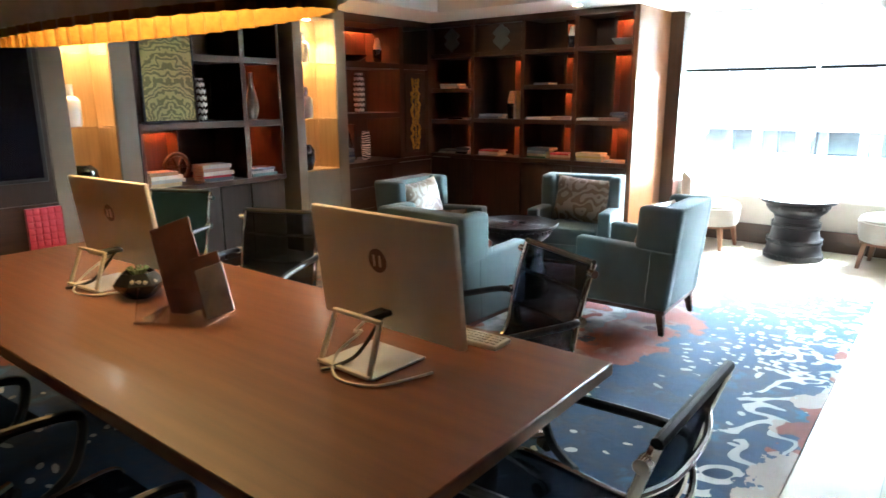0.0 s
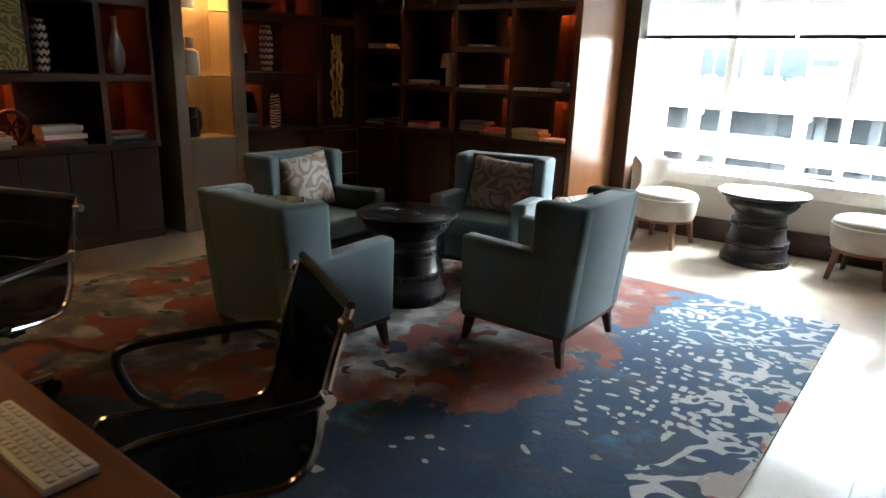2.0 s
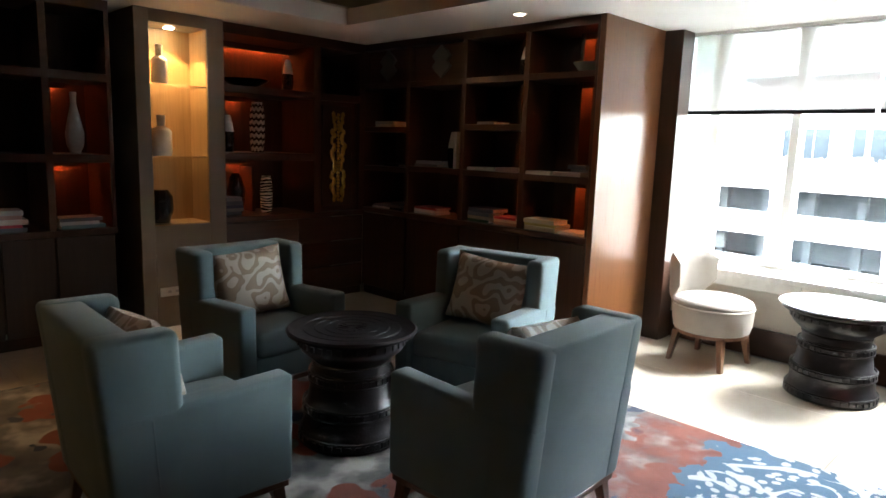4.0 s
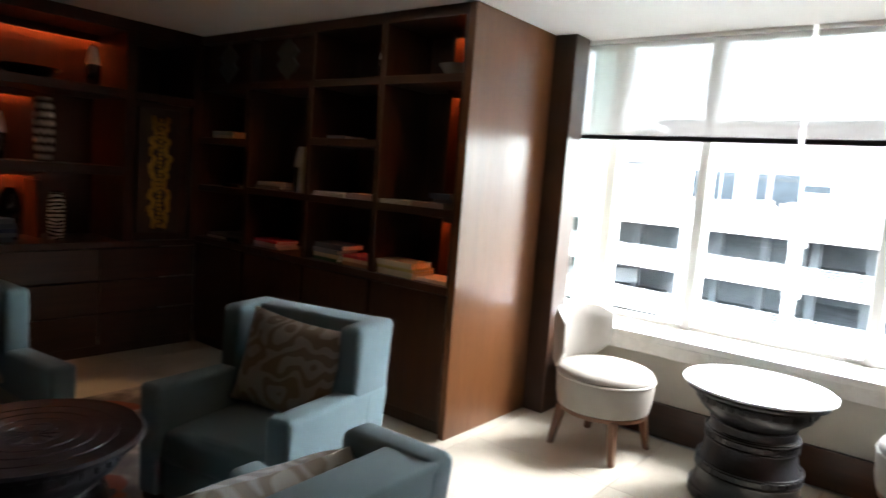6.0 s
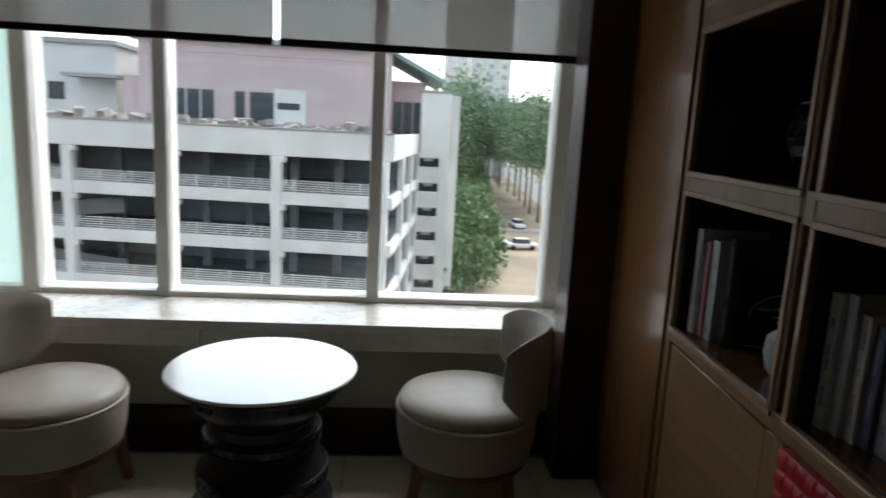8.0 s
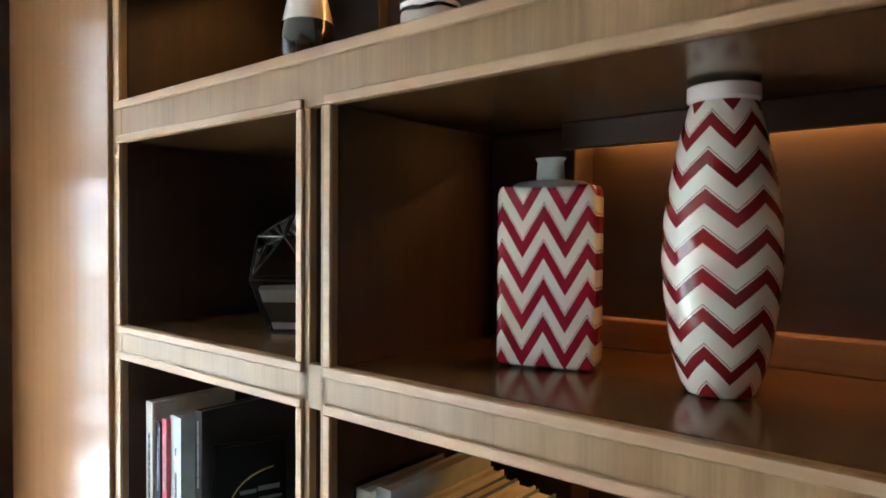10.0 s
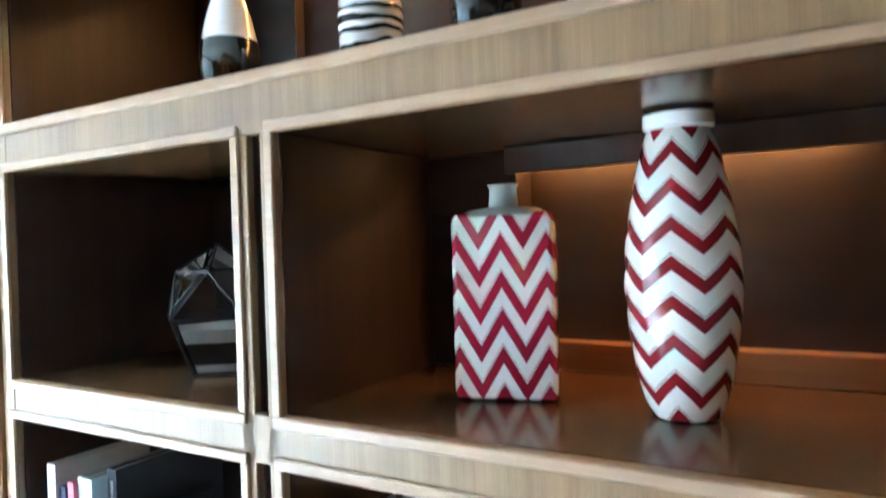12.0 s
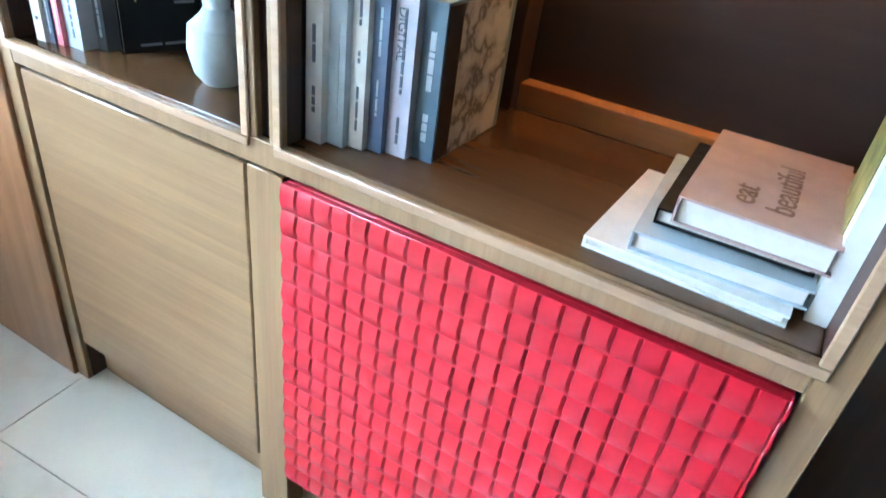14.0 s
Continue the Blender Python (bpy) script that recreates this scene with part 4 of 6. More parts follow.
for nm, x0, x1, h, yy, mt, lab in (("leaflet", -0.17, 0.0, 0.33, 0.03, card, "tall brown leaflet"), ("leaflet", -0.02, 0.1, 0.21, 0.0, card, "brown leaflet"), ("leaflet", 0.02, 0.13, 0.17, -0.04, card2, "pale grey leaflet")):
    bm = bmesh.new()
    box(bm, x0, x1, 0, 0.005, 0, h, 0.001, 1, pose(0.09, yy, 0.006 + 0.03 * (x0 < -0.1), -14, -20, 0))
    part(nm, bm, mt, st, lab)

# glass planter
pl = thing("planter", pose(-2.24, 1.46, 0.75), "faceted dark glass planter with pale pebbles", "planter")
bm = bmesh.new()
lathe(bm, [(0.045, 0.0), (0.09, 0.045), (0.095, 0.06), (0.06, 0.1), (0.055, 0.1), (0.085, 0.06), (0.08, 0.05)], 7, cap=False)
part("bowl", bm, plain("smoked_glass", (0.03, 0.03, 0.028), 0.1), pl)
bm = bmesh.new()
rnd = random.Random(4)
for i in range(60):
    a, r = rnd.random() * 6.28, 0.075 * math.sqrt(rnd.random())
    bmesh.ops.create_icosphere(bm, subdivisions=1, radius=0.012, matrix=Matrix.Translation((r * math.cos(a), r * math.sin(a), 0.055 + 0.02 * rnd.random())))
part("pebbles", bm, paper, pl, "pale pebbles")
bm = bmesh.new()
for i in range(14):
    a = i * 2.4
    d = Vector((math.cos(a), math.sin(a), 1.2)).normalized()
    tube(bm, [Vector((0, 0, 0.07)), Vector((0, 0, 0.07)) + d * 0.06], 0.005, 5)
part("succulent", bm, leaf_b, pl)


# ---- office chairs ----
def office_chair(m, back_mat=None, label="black mesh office chair with chromed frame and loop arms"):
    ch = thing("office_chair", m, label, "office chair", "chairs round the desk")
    prof = smooth_path([(0, -0.25, 0.435), (0, -0.22, 0.46), (0, -0.1, 0.455), (0, 0.1, 0.435), (0, 0.19, 0.45), (0, 0.235, 0.515), (0, 0.255, 0.62), (0, 0.285, 0.745), (0, 0.325, 0.87)], 6)
    half = len(prof) * 5 // 9

    def sling(pts, w):
        bm = bmesh.new()
        rows = []
        for i, p in enumerate(pts):
            a, b = pts[max(0, i - 1)], pts[min(len(pts) - 1, i + 1)]
            d = (b - a).normalized()
            nn = Vector((0, -d.z, d.y)) * 0.006
            rows.append([bm.verts.new((s * w, p.y + q * nn.y, p.z + q * nn.z)) for s, q in ((-1, 1), (1, 1), (1, -1), (-1, -1))])
        for a, b in zip(rows, rows[1:]):
            for i in range(4):
                bm.faces.new((a[i], a[(i + 1) % 4], b[(i + 1) % 4], b[i]))
        bm.faces.new(rows[0])
        bm.faces.new(rows[-1][::-1])
        return bm

    part("seat", sling(prof[:half + 1], 0.215), mesh_cloth, ch)
    part("backrest", sling(prof[half:], 0.215), back_mat or mesh_cloth, ch)
    for s in (-1, 1):
        bm = bmesh.new()
        tube(bm, [(s * 0.225, p.y, p.z) for p in prof], 0.012, 8)
        part("side_rail", bm, chrome, ch, "chromed side rail")
        bm = bmesh.new()
        tube(bm, smooth_path([(s * 0.23, 0.262, 0.655), (s * 0.265, 0.2, 0.66), (s * 0.27, 0.0, 0.655), (s * 0.27, -0.14, 0.645), (s * 0.27, -0.185, 0.61), (s * 0.265, -0.15, 0.5), (s * 0.25, -0.09, 0.46), (s * 0.23, -0.05, 0.455)], 5), 0.014, 8)
        part("armrest", bm, black_plastic, ch)
        bm = bmesh.new()
        bmesh.ops.create_cone(bm, cap_ends=True, segments=12, radius1=0.02, radius2=0.02, depth=0.03, matrix=pose(s * 0.24, 0.262, 0.655, 0, 90, 0))
        part("knob", bm, chrome, ch)
        bm = bmesh.new()
        bmesh.ops.create_cone(bm, cap_ends=True, segments=12, radius1=0.016, radius2=0.016, depth=0.03, matrix=pose(s * 0.24, 0.31, 0.835, 0, 90, 0))
        part("knob", bm, chrome, ch)
    bm = bmesh.new()
    tube(bm, [(-0.225, 0.325, 0.872), (0.225, 0.325, 0.872)], 0.013, 8)
    part("top_bar", bm, black_plastic, ch)
    bm = bmesh.new()
    tube(bm, smooth_path([(-0.225, 0.287, 0.75), (-0.1, 0.322, 0.74), (0.1, 0.322, 0.74), (0.225, 0.287, 0.75)], 4), 0.009, 8)
    part("back_brace", bm, chrome, ch)
    bm = bmesh.new()
    tube(bm, smooth_path([(-0.225, 0.262, 0.6), (-0.1, 0.3, 0.59), (0.1, 0.3, 0.59), (0.225, 0.262, 0.6)], 4), 0.009, 8)
    part("back_brace", bm, chrome, ch)
    bm = bmesh.new()
    box(bm, -0.22, 0.22, -0.03, 0.03, 0.41, 0.425, 0.004, 1)
    box(bm, -0.08, 0.08, -0.1, 0.1, 0.385, 0.412, 0.006, 1)
    part("mechanism", bm, black_plastic, ch)
    bm = bmesh.new()
    lathe(bm, [(0.032, 0.09), (0.032, 0.24), (0.02, 0.245), (0.02, 0.39)], 16)
    part("gas_column", bm, chrome, ch)
    for i in range(5):
        a = 2 * math.pi * i / 5 + 0.3
        d = Vector((math.cos(a), math.sin(a), 0))
        bm = bmesh.new()
        tube(bm, [d * 0.02 + Vector((0, 0, 0.1)), d * 0.16 + Vector((0, 0, 0.09)), d * 0.29 + Vector((0, 0, 0.075))], 0.019, 8)
        leg = part("base_arm", bm, chrome, ch)
        bm = bmesh.new()
        for q in (-0.014, 0.014):
            bmesh.ops.create_cone(bm, cap_ends=True, segments=16, radius1=0.03, radius2=0.03, depth=0.02, matrix=Matrix.Translation(d * 0.29 + Vector((0, 0, 0.03)) + Vector((-d.y, d.x, 0)) * q) @ pose(0, 0, 0, 0, 0, math.degrees(a)) @ pose(0, 0, 0, 90, 0, 0))
        part("caster", bm, rubber, leg)
    return ch


oc = office_chair(pose(-0.51, 1.58, 0.014, 0, 0, -90))
copy_thing(oc, pose(-1.2, 2.3, 0.014, 0, 0, -26))
copy_thing(oc, pose(-2.6, 2.22, 0.014, 0, 0, 22))
tagged(copy_thing(oc, pose(-1.36, 0.78, 0.014, 0, 0, 180)))
copy_thing(oc, pose(-2.27, 0.76, 0.014, 0, 0, 183))
teal_mesh = plain("teal_back_leather", (0.03, 0.075, 0.1), 0.35, vary=0.15)
office_chair(pose(-3.8, 2.33, 0.014, 0, 0, 24), teal_mesh, "office chair with teal leather back and chromed frame")


# ---- armchairs round the drum table ----
def armchair():
    ch = thing("armchair", pose(0, 0, 0), "blue-grey upholstered armchair with tapered dark legs", "armchair", "armchairs round the drum table")
    W2, F, Bk = 0.335, -0.29, 0.33

    def slope(verts):
        for v in verts:
            if v.co.z > 0.18:
                v.co.y += (v.co.z - 0.18) * 0.10 * max(0.0, min(1.0, (v.co.y + 0.1) / 0.4))
                v.co.x *= 1 + 0.03 * (v.co.z - 0.18)

    bm = bmesh.new()
    slope(box(bm, -W2 + 0.06, W2 - 0.06, Bk - 0.13, Bk - 0.003, 0.17, 0.815, 0.012, 3))
    for s in (-1, 1):
        slope(box(bm, s * W2 - (0.0 if s < 0 else 0.10), s * W2 + (0.10 if s < 0 else 0.0), Bk - 0.24, Bk - 0.001, 0.44, 0.82, 0.028, 4))
    back = part("backrest", bm, upholstery, ch)
    for s in (-1, 1):
        bm2 = bmesh.new()
        e = W2 + 0.003
        vs = box(bm2, s * e - (0.0 if s < 0 else 0.101), s * e + (0.101 if s < 0 else 0.0), F, Bk, 0.165, 0.585, 0.022, 4)
        for v in vs:
            if v.co.z > 0.4:
                v.co.z -= 0.03 * max(0.0, min(1.0, (v.co.y - F) / 0.6))
        slope(vs)
        part("armrest", bm2, upholstery, ch)
        bm2 = bmesh.new()
        tube(bm2, [(s * (W2 + 0.0025), Bk - 0.14, 0.18), (s * (W2 + 0.006), Bk - 0.115, 0.54)], 0.003, 5)
        part("seam", bm2, upholstery, ch)
    bm = bmesh.new()
    box(bm, -W2 + 0.1, W2 - 0.1, F + 0.02, Bk - 0.1, 0.165, 0.3, 0.012, 2)
    part("seat_base", bm, upholstery, ch)
    bm = bmesh.new()
    vs = box(bm, -W2 + 0.107, W2 - 0.107, F + 0.005, Bk - 0.13, 0.295, 0.425, 0.035, 4)
    bmesh.ops.subdivide_edges(bm, edges=[e for e in bm.edges if e.calc_length() > 0.2], cuts=3, use_grid_fill=True)
    for v in bm.verts:
        if v.co.z > 0.41:
            v.co.z += 0.015 * max(0, 1 - (v.co.x / 0.24) ** 2)
    part("seat", bm, upholstery, ch)
    bm = bmesh.new()
    box(bm, -W2 + 0.012, W2 - 0.012, F + 0.012, Bk - 0.012, 0.14, 0.166, 0.003, 1)
    part("plinth", bm, leg_wood, ch)
    for sx in (-1, 1):
        for sy in (-1, 1):
            bm = bmesh.new()
            cx, cy = sx * (W2 - 0.05), (F + 0.05 if sy < 0 else Bk - 0.05)
            vs = box(bm, cx - 0.026, cx + 0.026, cy - 0.026, cy + 0.026, 0, 0.145, 0.004, 1)
            for v in vs:
                k = 1 - v.co.z / 0.145
                v.co.x = cx + (v.co.x - cx) * (1 - 0.42 * k) + sx * 0.02 * k
                v.co.y = cy + (v.co.y - cy) * (1 - 0.42 * k) + sy * 0.025 * k
            part("leg", bm, leg_wood, ch)
    return ch


def cushion(m):
    bm = bmesh.new()
    n = 14
    wide, tall, t = 0.235, 0.195, 0.07
    grid = {}
    for side in (-1, 1):
        for i in range(n + 1):
            for j in range(n + 1):
                u, v = 2 * i / n - 1, 2 * j / n - 1
                if side > 0 and (i in (0, n) or j in (0, n)):
                    grid[side, i, j] = grid[-1, i, j]
                    continue
                h = t * ((1 - u ** 4) * (1 - v ** 4)) ** 0.6
                pinch = 1 - 0.07 * (1 - abs(u) ** 2) * abs(v) ** 3
                pinch2 = 1 - 0.07 * (1 - abs(v) ** 2) * abs(u) ** 3
                wob = 0.004 * noise.noise((u * 3, v * 3, side))
                grid[side, i, j] = bm.verts.new((wide * u * pinch2, side * h + wob, tall * v * pinch))
        for i in range(n):
            for j in range(n):
                bm.faces.new([grid[side, a, b] for a, b in ((i, j), (i + 1, j), (i + 1, j + 1), (i, j + 1))])
    return solid("cushion", bm, cushion_cloth, "oblong satin cushion with pale scrolls on bronze", "cushion", m, "cushions on the armchairs")


ac = armchair()
spots = ((-1.49, 4.5, -88), (-2.31, 3.58, 178), (-3.2, 4.46, 93), (-2.33, 5.25, 14))
for i, (x, y, a) in enumerate(spots):
    m = pose(x, y, 0.014, 0, 0, a)
    if i == 0:
        ac.matrix_world = m
    else:
        copy_thing(ac, m)
    cushion(m @ pose(0.02 if i % 2 else -0.03, 0.115, 0.618, -14, 5 if i % 2 else -4, 0))


def drum(m, glass):
    """Cast drum table with waisted body, raised bands and lugs."""
    d = thing("drum_table", m, "black cast bronze-drum side table" + (" with round glass top" if glass else " with raised relief bands"), "side table")
    bm = bmesh.new()
    lathe(bm, [(0.235, 0.0), (0.25, 0.012), (0.25, 0.05), (0.236, 0.075), (0.225, 0.15), (0.232, 0.165), (0.232, 0.18), (0.214, 0.2), (0.196, 0.3), (0.204, 0.312), (0.204, 0.33), (0.19, 0.345),
               (0.186, 0.4), (0.215, 0.425), (0.245, 0.45), (0.262, 0.48), (0.262, 0.51), (0.25, 0.525)], 56)
    part("body", bm, drum_black, d)
    for r, z in ((0.2525, 0.03), (0.2335, 0.172), (0.2055, 0.321), (0.188, 0.37)):
        bm = bmesh.new()
        tube(bm, [(r * math.cos(a * math.pi / 24), r * math.sin(a * math.pi / 24), z + 0.022) for a in range(48)], 0.005, 6, True)
        tube(bm, [(r * math.cos(a * math.pi / 24), r * math.sin(a * math.pi / 24), z - 0.022) for a in range(48)], 0.005, 6, True)
        part("band", bm, drum_black, d)
    bm = bmesh.new()
    for r, z in ((0.25, 0.03), (0.231, 0.172), (0.203, 0.321), (0.262, 0.495)):
        for i in range(36):
            a = i * math.pi / 18
            box(bm, -0.006, 0.006, -0.012, 0.012, -0.012, 0.012, 0, 1, pose(r * math.cos(a), r * math.sin(a), z, 0, 0, math.degrees(a)))
    tagged(part("relief", bm, drum_black, d, "raised relief blocks"), kind="stuff")
    bm = bmesh.new()
    lathe(bm, [(0.25, 0.525), (0.312, 0.53), (0.315, 0.542), (0.305, 0.55), (0.29, 0.546), (0.002, 0.546)], 56)
    for r in (0.08, 0.13, 0.18, 0.235):
        tube(bm, [(r * math.cos(a * math.pi / 24), r * math.sin(a * math.pi / 24), 0.546) for a in range(48)], 0.002, 5, True)
    for i in range(12):
        a = i * math.pi / 6
        box(bm, 0.02, 0.07, -0.004, 0.004, 0.545, 0.549, 0, 1, pose(0, 0, 0, 0, 0, math.degrees(a)))
    part("top", bm, drum_black, d)
    if glass:
        bm = bmesh.new()
        lathe(bm, [(0.332, 0.556), (0.335, 0.559), (0.335, 0.565), (0.332, 0.568)], 64)
        part("glass_top", bm, frosted, d, "pale round glass top")
        bm = bmesh.new()
        for i in range(3):
            a = i * 2.1
            box(bm, -0.012, 0.012, -0.012, 0.012, 0.549, 0.556, 0, 1, pose(0.28 * math.cos(a), 0.28 * math.sin(a), 0, 0, 0, 0))
        part("bumper", bm, rubber, d)
    return d


frosted = Nodes("pale_table_glass")
frosted = frosted.finish((0.66, 0.72, 0.72), 0.09, coat=0.6)
drum(pose(-2.43, 4.48, 0.014), False)
drum(pose(-0.975, 7.05, 0), True)
tagged(bpy.data.objects["drum_table.001"], "black cast drum side table with round pale glass top", "side table")


# ---- window stools ----
def stool(m):
    s = thing("tub_chair", m, "cream leather tub chair with curved low back and timber legs", "chair", "chairs by the window")
    bm = bmesh.new()
    lathe(bm, [(0.235, 0.235), (0.25, 0.245), (0.262, 0.3), (0.267, 0.38), (0.266, 0.405), (0.258, 0.414)], 48, sy=1.0)
    part("seat_base", bm, cream_leather, s)
    bm = bmesh.new()
    lathe(bm, [(0.258, 0.412), (0.264, 0.422), (0.262, 0.434), (0.25, 0.451), (0.22, 0.464), (0.16, 0.473), (0.08, 0.477), (0.002, 0.478)], 48)
    part("seat", bm, cream_leather, s)
    bm = bmesh.new()
    tube(bm, [(0.266 * math.cos(a * math.pi / 32), 0.266 * math.sin(a * math.pi / 32), 0.412) for a in range(64)], 0.005, 6, True)
    part("piping", bm, piping, s)
    bm = bmesh.new()
    lathe(bm, [(0.21, 0.212), (0.24, 0.214), (0.24, 0.236), (0.21, 0.236)], 40)
    part("rail", bm, stool_wood, s)
    for sx in (-1, 1):
        for sy in (-1, 1):
            bm = bmesh.new()
            cx, cy = sx * 0.16, sy * 0.16
            vs = box(bm, cx - 0.024, cx + 0.024, cy - 0.024, cy + 0.024, 0, 0.225, 0.004, 1)
            for v in vs:
                k = 1 - v.co.z / 0.225
                v.co.x = cx + (v.co.x - cx) * (1 - 0.35 * k) + sx * 0.032 * k
                v.co.y = cy + (v.co.y - cy) * (1 - 0.35 * k) + sy * 0.032 * k
            part("leg", bm, stool_wood, s)
    # curved back, opening towards +x
    bm = bmesh.new()
    n, h = 28, 10
    shells = []
    for rad, flip in ((0.245, 0), (0.295, 1)):
        g = []
        for i in range(n + 1):
            u = 2 * i / n - 1
            a = math.pi + u * 1.12
            col = []
            for j in range(h + 1):
                v = j / h
                low = 0.42 + 0.1 * max(0.0, (abs(u) - 0.45) / 0.55) ** 1.5
                hi = 0.755 - 0.035 * abs(u) ** 4
                mid = (low + hi) / 2
                sq = (1 - (2 * v - 1) ** 8) * (1 - abs(u) ** 10)
                z = mid + (2 * v - 1) * (hi - low) / 2 * (1 - 0.22 * abs(u) ** 8)
                r0 = rad + (0.025 * (1 - sq) if not flip else -0.02 * (1 - sq)) + 0.05 * (z - 0.42)
                col.append(bm.verts.new((r0 * math.cos(a), r0 * math.sin(a) * 0.98, z)))
            g.append(col)
        for i in range(n):
            for j in range(h):
                f = (g[i][j], g[i + 1][j], g[i + 1][j + 1], g[i][j + 1])
                bm.faces.new(f if flip else f[::-1])
        shells.append(g)
    a, b = shells
    for i in range(n):
        bm.faces.new((a[i][0], a[i + 1][0], b[i + 1][0], b[i][0]))
        bm.faces.new((a[i + 1][h], a[i][h], b[i][h], b[i + 1][h]))
    for j in range(h):
        bm.faces.new((a[0][j + 1], a[0][j], b[0][j], b[0][j + 1]))
        bm.faces.new((a[n][j], a[n][j + 1], b[n][j + 1], b[n][j]))
    part("backrest", bm, cream_leather, s)
    return s


s1 = stool(pose(-1.757, 7.1, 0, 0, 0, -6))
copy_thing(s1, pose(-0.222, 7.11, 0, 0, 0, 172))


# ---- things on the display shelves ----
def vase(name, x, y, z, prof, material, label, category="vase", n=40, sx=1.0, sy=1.0, extra=()):
    v = thing(name, pose(x, y, z), label, category)
    bm = bmesh.new()
    lathe(bm, prof, n, sx=sx, sy=sy)
    part("body", bm, material, v)
    for nm, pr, mt in extra:
        bm = bmesh.new()
        lathe(bm, pr, n, sx=sx, sy=sy)
        part(nm, bm, mt, v)
    return v


def bullet(x, y, z, r, h, split):
    """Two-tone cone-shouldered vase."""
    hs = h * split
    vase("vase", x, y, z, [(r * 0.72, 0), (r * 0.9, h * 0.14), (r, h * 0.32), (r * 0.98, hs * 0.8), (r * 0.92, hs)], ceramic_black, "black and white bullet-shaped ceramic vase",
         extra=(("neck", [(r * 0.92, hs), (r * 0.75, hs + (h - hs) * 0.45), (r * 0.48, h * 0.97), (r * 0.4, h), (r * 0.1, h)], ceramic_white),))


def stripe(x, y, z, r, h, mt):
    vase("vase", x, y, z, [(r * 0.75, 0), (r * 0.95, h * 0.2), (r, h * 0.5), (r * 0.93, h * 0.8), (r * 0.72, h * 0.97), (r * 0.66, h), (r * 0.6, h * 0.98), (r * 0.6, h * 0.9)], mt, "glossy zebra-striped ceramic vase",
         extra=(("rim", [(r * 0.64, h * 0.985), (r * 0.665, h), (r * 0.6, h + 0.002), (r * 0.585, h * 0.97)], ceramic_black),))


before_shelf_things = set(bpy.data.objects)
bullet(0.43, 6.18, 1.832, 0.05, 0.185, 0.53)
stripe(0.45, 5.905, 1.832, 0.049, 0.18, zebra_a)
bullet(0.46, 5.72, 1.832, 0.05, 0.25, 0.62)
stripe(0.47, 5.565, 1.832, 0.052, 0.19, zebra_b)
bullet(0.47, 5.39, 1.832, 0.052, 0.24, 0.6)

# flask with square shoulders
fl = thing("flask_vase", pose(0.535, 5.737, 1.357, 0, 0, 15), "tall square-shouldered flask with red and white chevrons", "vase")
bm = bmesh.new()
box(bm, -0.035, 0.035, -0.0745, 0.0745, 0, 0.27, 0.009, 3)
part("body", bm, red_chevron_a, fl)
bm = bmesh.new()
lathe(bm, [(0.07, 0.266), (0.05, 0.276), (0.022, 0.279), (0.02, 0.306), (0.024, 0.312), (0.014, 0.312)], 28, sx=0.6)
part("neck", bm, ceramic_grey, fl, "grey ceramic neck")
vase("vase", 0.53, 5.487, 1.357, [(0.042, 0), (0.048, 0.012), (0.059, 0.05), (0.068, 0.11), (0.0725, 0.165), (0.07, 0.22), (0.06, 0.285), (0.049, 0.335), (0.04, 0.362)], red_chevron_b, "tall barrel vase with red and white chevrons",
     extra=(("rim", [(0.039, 0.362), (0.044, 0.366), (0.044, 0.382), (0.034, 0.382)], ceramic_white),))

# glass terrarium
te = thing("terrarium", pose(0.52, 6.33, 1.357), "faceted clear glass terrarium with layered sand", "terrarium")
verts = [(0, 0, 0.24)] + [(0.075 * math.cos(i * 1.2566), 0.075 * math.sin(i * 1.2566), 0.19) for i in range(5)] + [(0.11 * math.cos(i * 1.2566 + 0.63), 0.11 * math.sin(i * 1.2566 + 0.63), 0.105) for i in range(5)] + [(0.065 * math.cos(i * 1.2566 + 0.63), 0.065 * math.sin(i * 1.2566 + 0.63), 0.0) for i in range(5)]
faces = [(0, 1 + i, 1 + (i + 1) % 5) for i in range(5)] + [(1 + i, 6 + i, 1 + (i + 1) % 5) for i in range(5)] + [(1 + (i + 1) % 5, 6 + i, 6 + (i + 1) % 5) for i in range(5)] + [(6 + i, 11 + i, 11 + (i + 1) % 5, 6 + (i + 1) % 5) for i in range(5)]
bm = bmesh.new()
vv = [bm.verts.new(p) for p in verts]
for f in faces:
    bm.faces.new([vv[i] for i in f])
part("glass", bm, acrylic, te, smooth=False)
bm = bmesh.new()
done = set()
for f in faces:
    for a, b in zip(f, f[1:] + f[:1]):
        if (min(a, b), max(a, b)) not in done:
            done.add((min(a, b), max(a, b)))
            tube(bm, [verts[a], verts[b]], 0.0022, 5)
tagged(part("leading", bm, black_plastic, te, "dark metal edges"), kind="stuff")
for nm, z0, z1, r0, r1, mt in (("gravel", 0.004, 0.018, 0.055, 0.06, paper), ("soil", 0.018, 0.06, 0.06, 0.08, ebony), ("sand", 0.06, 0.085, 0.08, 0.09, paper)):
    bm = bmesh.new()
    lathe(bm, [(r0, z0), (r1, z1)], 5)
    bmesh.ops.transform(bm, matrix=pose(0, 0, 0, 0, 0, 36), verts=bm.verts)
    part(nm, bm, mt, te, smooth=False)

vase("vase", 0.44, 6.235, 0.88, [(0.03, 0), (0.045, 0.02), (0.054, 0.06), (0.05, 0.1), (0.03, 0.118), (0.022, 0.13), (0.024, 0.152), (0.018, 0.152)], ceramic_grey, "small ribbed grey bud vase")

